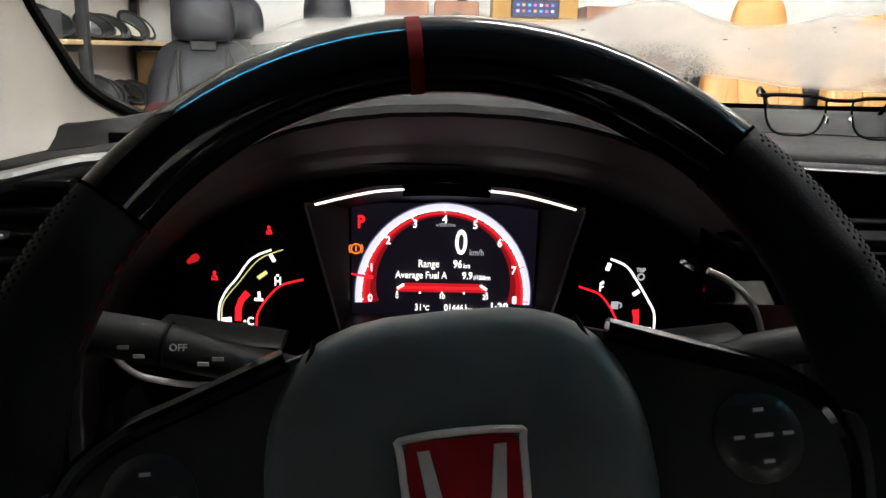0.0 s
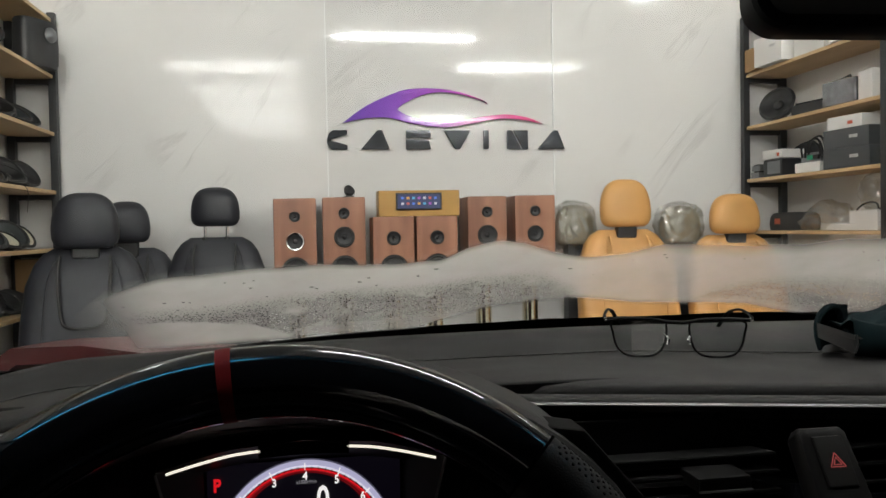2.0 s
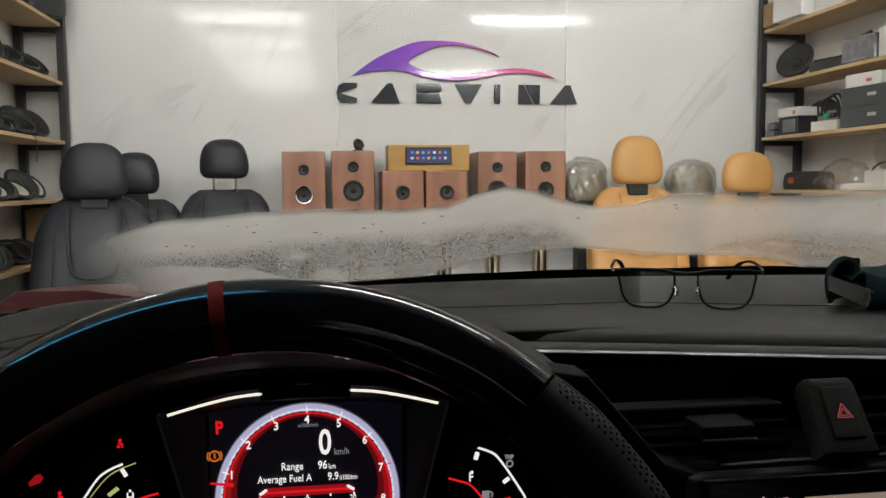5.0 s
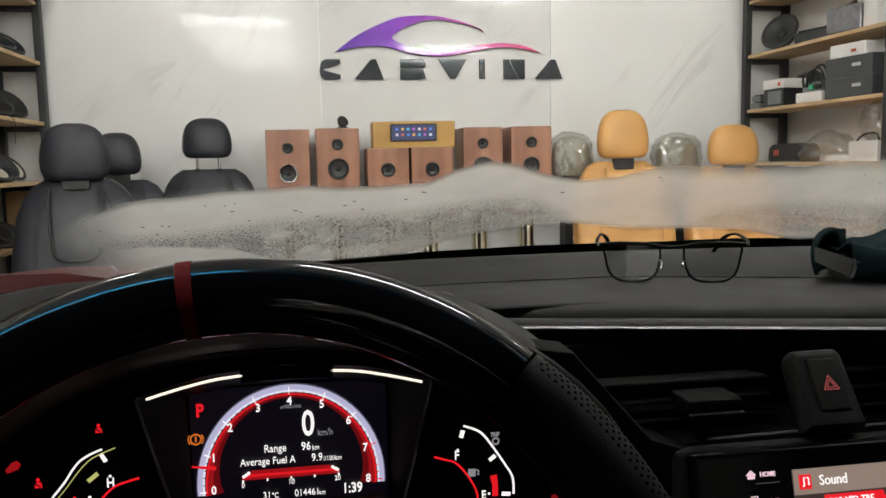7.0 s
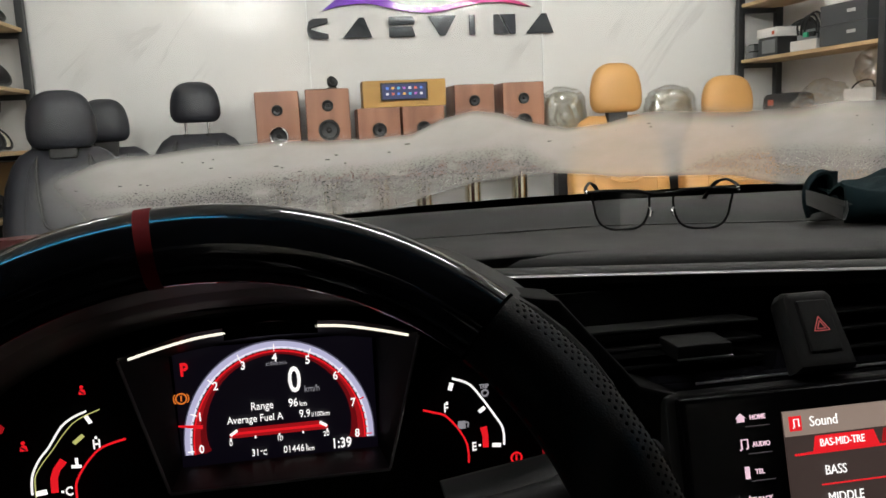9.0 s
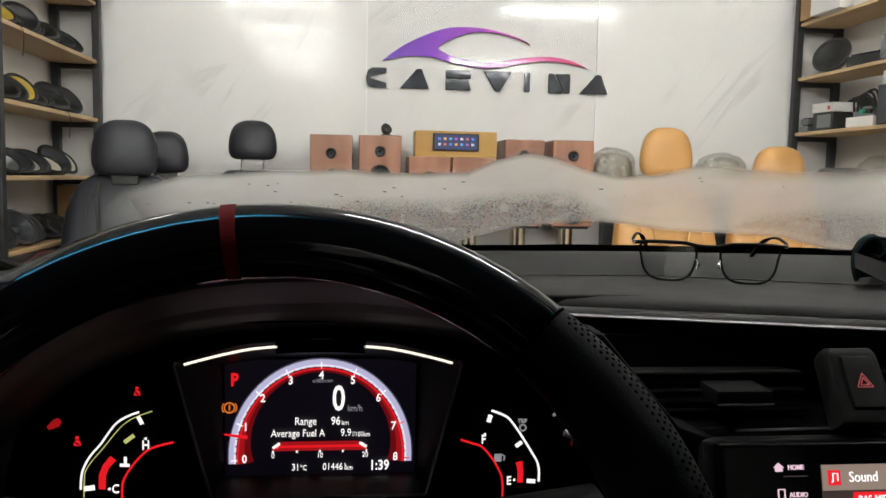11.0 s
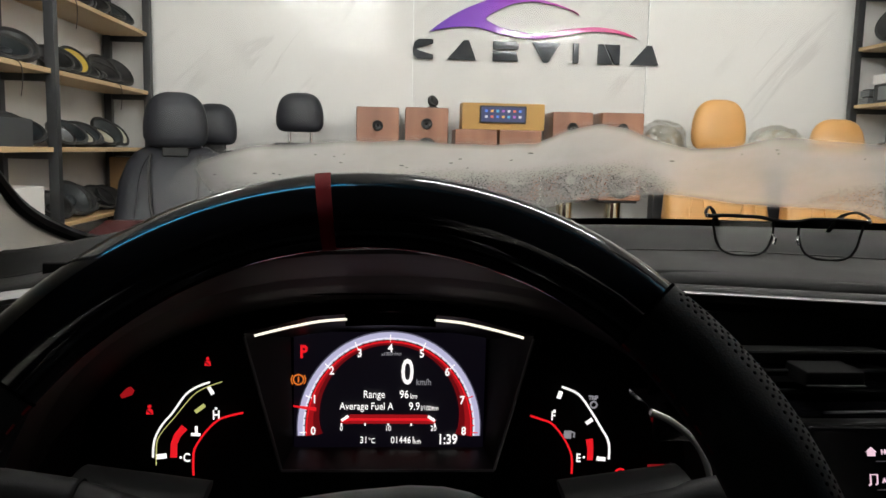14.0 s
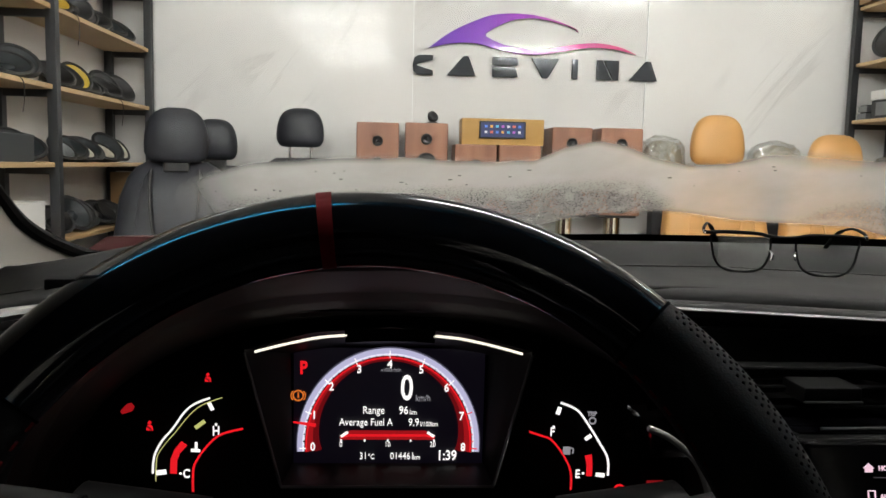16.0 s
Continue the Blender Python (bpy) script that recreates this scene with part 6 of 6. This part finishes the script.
# left rack: subwoofer cabinet, dark boxes, papers
sub = thing("subwoofer_box", pose(-1.195, 3.76, 1.931, 0, 0, 62), "black moulded subwoofer cabinet with a silver dome", "speaker")
part("cabinet", loft([superring(0, 0, 0.105 * k, 0.045 * k, z, 28, 4) for z, k in ((0, 0.90), (0.02, 0.98), (0.10, 1.0), (0.19, 0.96), (0.205, 0.88))]), STEEL, sub)
part("dome", lathe([(0.034, 0), (0.034, 0.004), (0.028, 0.006), (0.020, 0.012), (0, 0.016)], 28, m=pose(0.040, -0.045, 0.145, 90)), GREY_METAL, sub)
for (x, y, z, sx, sy, sz, mt, lb) in (
    (-1.28, 2.65, 1.128, 0.15, 0.20, 0.09, BLACK_CARD, "flat dark box on the rack"),
    (-1.28, 2.46, 1.128, 0.14, 0.12, 0.12, BLACK_CARD, "dark box beside loose loudspeakers"),
    (-1.25, 2.60, 0.86, 0.17, 0.26, 0.14, WHITE_CARD, "white box with a yellow label"),
    (-1.29, 3.90, 0.86, 0.12, 0.06, 0.22, BROWN_CARD, "brown cardboard box at the end of the rack"),
    (-1.28, 2.02, 1.128, 0.15, 0.16, 0.10, BLACK_CARD, "dark box on the rack"),
    (-1.28, 2.72, 1.931, 0.13, 0.11, 0.16, GREY_METAL, "grey metal box on the upper board"),
):
    carton("carton", x, y, z, sx, sy, sz, mt, lb, rng.uniform(-8, 8))
WIRE = mat("black wire", (0.012, 0.012, 0.012), 0.5)
for k, (y, z) in enumerate(((3.5, 1.395), (3.05, 1.665), (2.6, 1.395), (3.1, 1.93))):
    pts = [(-1.23, y, z + 0.003), (-1.19, y + 0.01, z + 0.004), (-1.165, y + 0.012, z - 0.015), (-1.166, y + 0.018, z - 0.07), (-1.168, y + 0.01, z - 0.11)]
    tagged(part("loose_wire", sweep(smooth_line(pts, 5), 0.0016, 6), WIRE), "thin black wire hanging over a board", "wire")

# right rack
PALE = mat("pale print", (0.5, 0.5, 0.5), 0.6)
RX = 2.385
carton("carton", RX - 0.055, 3.84, 1.972, 0.16, 0.10, 0.115, BROWN_CARD, "brown cardboard box with a white box before it")
carton("carton", RX - 0.055, 3.66, 1.972, 0.19, 0.22, 0.14, WHITE_CARD, "large white box on the upper board", 3, (PALE, 0.05, 0.6))
carton("carton", RX, 3.40, 1.972, 0.19, 0.24, 0.20, WHITE_CARD, "tall white box on the upper board", -2, (PALE, 0.05, 0.5))
carton("carton", RX - 0.01, 3.12, 1.972, 0.20, 0.22, 0.085, WHITE_CARD, "flat white box on the upper board", 4)
carton("carton", RX, 3.04, 1.697, 0.15, 0.10, 0.125, WHITE_CARD, "white box beside a bagged unit", -6)
carton("carton", RX, 3.14, 1.418, 0.21, 0.28, 0.085, BLACK_CARD, "dark grey amplifier box with a pale print", 4, (PALE, 0.05, 0.55))
carton("carton", RX, 3.14, 1.503, 0.21, 0.28, 0.085, BLACK_CARD, "dark grey amplifier box stacked on another", 3, (PALE, 0.05, 0.55))
carton("carton", RX, 3.16, 1.589, 0.20, 0.20, 0.055, WHITE_CARD, "flat white box on two dark boxes", 6, (ORANGE_RED, 0.03, 0.4))
carton("carton", RX, 3.05, 1.145, 0.16, 0.20, 0.085, WHITE_CARD, "white power unit box on the lower board", -5)
for y, z, h in ((2.72, 1.418, 0.05), (2.72, 1.469, 0.05), (2.55, 1.697, 0.12), (2.45, 1.972, 0.16), (2.40, 1.418, 0.14), (2.65, 1.145, 0.10)):
    carton("carton", RX, y, z, 0.19, 0.20, h, WHITE_CARD, "white box on the nearer bay of the rack", rng.uniform(-6, 6), (ORANGE_RED, 0.03, 0.5))


def crumpled(x, y, z, sx, sy, sz, label, seed, turn=0):
    b = bmesh.new()
    bmesh.ops.create_icosphere(b, subdivisions=4, radius=1)
    r2 = random.Random(seed)
    off = Vector((r2.uniform(0, 50), r2.uniform(0, 50), r2.uniform(0, 50)))
    for v in b.verts:
        d = 1 + 0.30 * noise.noise(v.co * 1.7 + off) + 0.16 * abs(noise.noise(v.co * 5 + off)) + 0.07 * noise.noise(v.co * 13 + off)
        v.co = Vector((v.co.x * d * sx / 2, v.co.y * d * sy / 2, max(0.0, (v.co.z * d + 0.75) * sz / 2)))
    t = tagged(part("plastic_bag", b, BAG, m=pose(x, y, z + 0.001, 0, 0, turn), angle=12), label, "bag", "clear plastic bags")
    return t


crumpled(2.36, 3.36, 1.145, 0.17, 0.30, 0.15, "crumpled clear plastic bag on the lower board", 3)
crumpled(2.38, 3.02, 1.233, 0.16, 0.20, 0.20, "crumpled clear plastic bag over a white box", 5)
crumpled(2.37, 2.70, 1.246, 0.16, 0.28, 0.20, "crumpled clear plastic bag stuffed in the rack", 7)
crumpled(2.34, 3.70, 2.113, 0.07, 0.10, 0.06, "small crumpled plastic bag on a white box", 9)

disc = driver(0.095, CONE, RUBBER, "large black woofer leaning on the rack", 0.06)
disc["group"] = ""
disc.matrix_basis = pose(2.315, 3.70, 1.697 + 0.086, 0, 0, -62) @ pose(0, 0, 0, -25)
disc2 = copy_thing(disc, pose(2.44, 3.66, 1.418 + 0.086, 0, 0, -62) @ pose(0, 0, 0, -25))
for d in (disc, disc2):
    d["group"] = "large black woofers"
amp = thing("car_amplifier", pose(2.36, 3.44, 1.698, 0, 0, 10), "black finned car amplifier with an angled bracket", "amplifier")
part("body", box(0.13, 0.20, 0.045, (0, 0, 0.0225), 0.003), STEEL, amp)
for k in range(7):
    part("fin", box(0.12, 0.004, 0.012, (0, -0.08 + 0.026 * k, 0.050), 0.001), STEEL, amp)
part("bracket", sweep([(-0.05, -0.09, 0.05), (-0.05, -0.15, 0.11), (-0.05, -0.24, 0.13)], 0.008, 8), STEEL, amp)
bagged = thing("bagged_unit", pose(2.38, 3.22, 1.698, 0, 0, 6), "grey unit sealed in a shiny anti-static bag", "unit")
b = box(0.16, 0.20, 0.115, (0, 0, 0.0575), 0.012, 4)
bmesh.ops.subdivide_edges(b, edges=b.edges[:], cuts=2, use_grid_fill=True)
for v in b.verts:
    v.co += Vector((1, 1, 0.4)) * 0.006 * noise.noise(v.co * 40)
part("bag", b, mat("shiny grey film", (0.20, 0.20, 0.21), 0.22, 0.6, vary=0.3, scale=25), bagged, angle=20)
gad = thing("control_unit", pose(2.35, 3.70, 1.419, 0, 0, 4), "grey control unit in a white lidded case with a red dot", "unit")
part("case", box(0.13, 0.15, 0.085, (0, 0, 0.0425), 0.003), STEEL, gad)
part("front_plate", box(0.003, 0.10, 0.062, (-0.0665, -0.01, 0.043), 0.001), GREY_METAL, gad)
part("lid", box(0.14, 0.16, 0.045, (0, 0, 0.1085), 0.004), WHITE_CARD, gad)
part("dot", box(0.002, 0.018, 0.018, (-0.0712, -0.05, 0.105)), ORANGE_RED, gad)
small = thing("relay_stack", pose(2.32, 3.86, 1.419), "stack of small grey relay modules on the rack", "module")
for k in range(2):
    part("module", box(0.07, 0.075, 0.028, (0.004 * k, 0, 0.015 + 0.036 * k), 0.003), GREY_METAL, small)
    part("spacer", box(0.05, 0.05, 0.008, (0, 0, 0.033 + 0.034 * k - 0.0), 0.001), STEEL, small)
green = thing("cabled_unit", pose(2.36, 3.42, 1.419, 0, 0, 6), "grey module with a green plug on a white carton, cables looped", "module")
part("carton", box(0.15, 0.17, 0.045, (0, 0, 0.0225), 0.003), WHITE_CARD, green)
part("module", box(0.11, 0.13, 0.045, (0, 0, 0.0685), 0.003), GREY_METAL, green)
part("plug", box(0.012, 0.028, 0.022, (-0.060, 0.0, 0.068), 0.002), GREEN, green)
part("plug", box(0.012, 0.034, 0.020, (-0.060, -0.042, 0.068), 0.002), RUBBER, green)
for k in range(3):
    pts = [(-0.06, 0.05 - 0.02 * k, 0.07), (-0.07, 0.04 - 0.03 * k, 0.12 + 0.01 * k), (-0.05, 0.0 - 0.03 * k, 0.145 + 0.008 * k), (-0.055, -0.05 - 0.02 * k, 0.115), (-0.06, -0.07 - 0.01 * k, 0.07)]
    part("cable", sweep(smooth_line(pts, 5), 0.005, 8), WIRE, green)
pouch = thing("tool_bag", pose(2.38, 3.66, 1.146), "black cloth tool bag with an orange label", "bag")
part("body", loft([superring(0, 0, 0.075 * k, 0.15 * k, z, 32, 3.4) for z, k in ((0, 0.96), (0.03, 1.0), (0.07, 0.96), (0.085, 0.85), (0.09, 0.6))]), RUBBER, pouch)
part("label_patch", box(0.002, 0.045, 0.028, (-0.0755, 0.03, 0.045)), ORANGE_RED, pouch)
strip_ = thing("power_strip", pose(2.33, 3.22, 1.146, 0, 0, 2), "white power strip with black cables on the lower board", "power strip")
part("body", box(0.05, 0.24, 0.030, (0, 0, 0.015), 0.004), WHITE_CARD, strip_)
for k in range(4):
    part("socket", lathe([(0, 0.0), (0.014, 0.0), (0.016, 0.003), (0.018, 0.0)], 16, m=pose(0, -0.085 + 0.056 * k, 0.030)), WHITE_CARD, strip_)
part("cable", sweep(smooth_line([(0, -0.08, 0.035), (-0.01, -0.10, 0.085), (0.0, -0.14, 0.115), (0.01, -0.19, 0.115), (0.0, -0.22, 0.090), (0.0, -0.24, 0.088)], 5), 0.004, 8), WIRE, strip_)
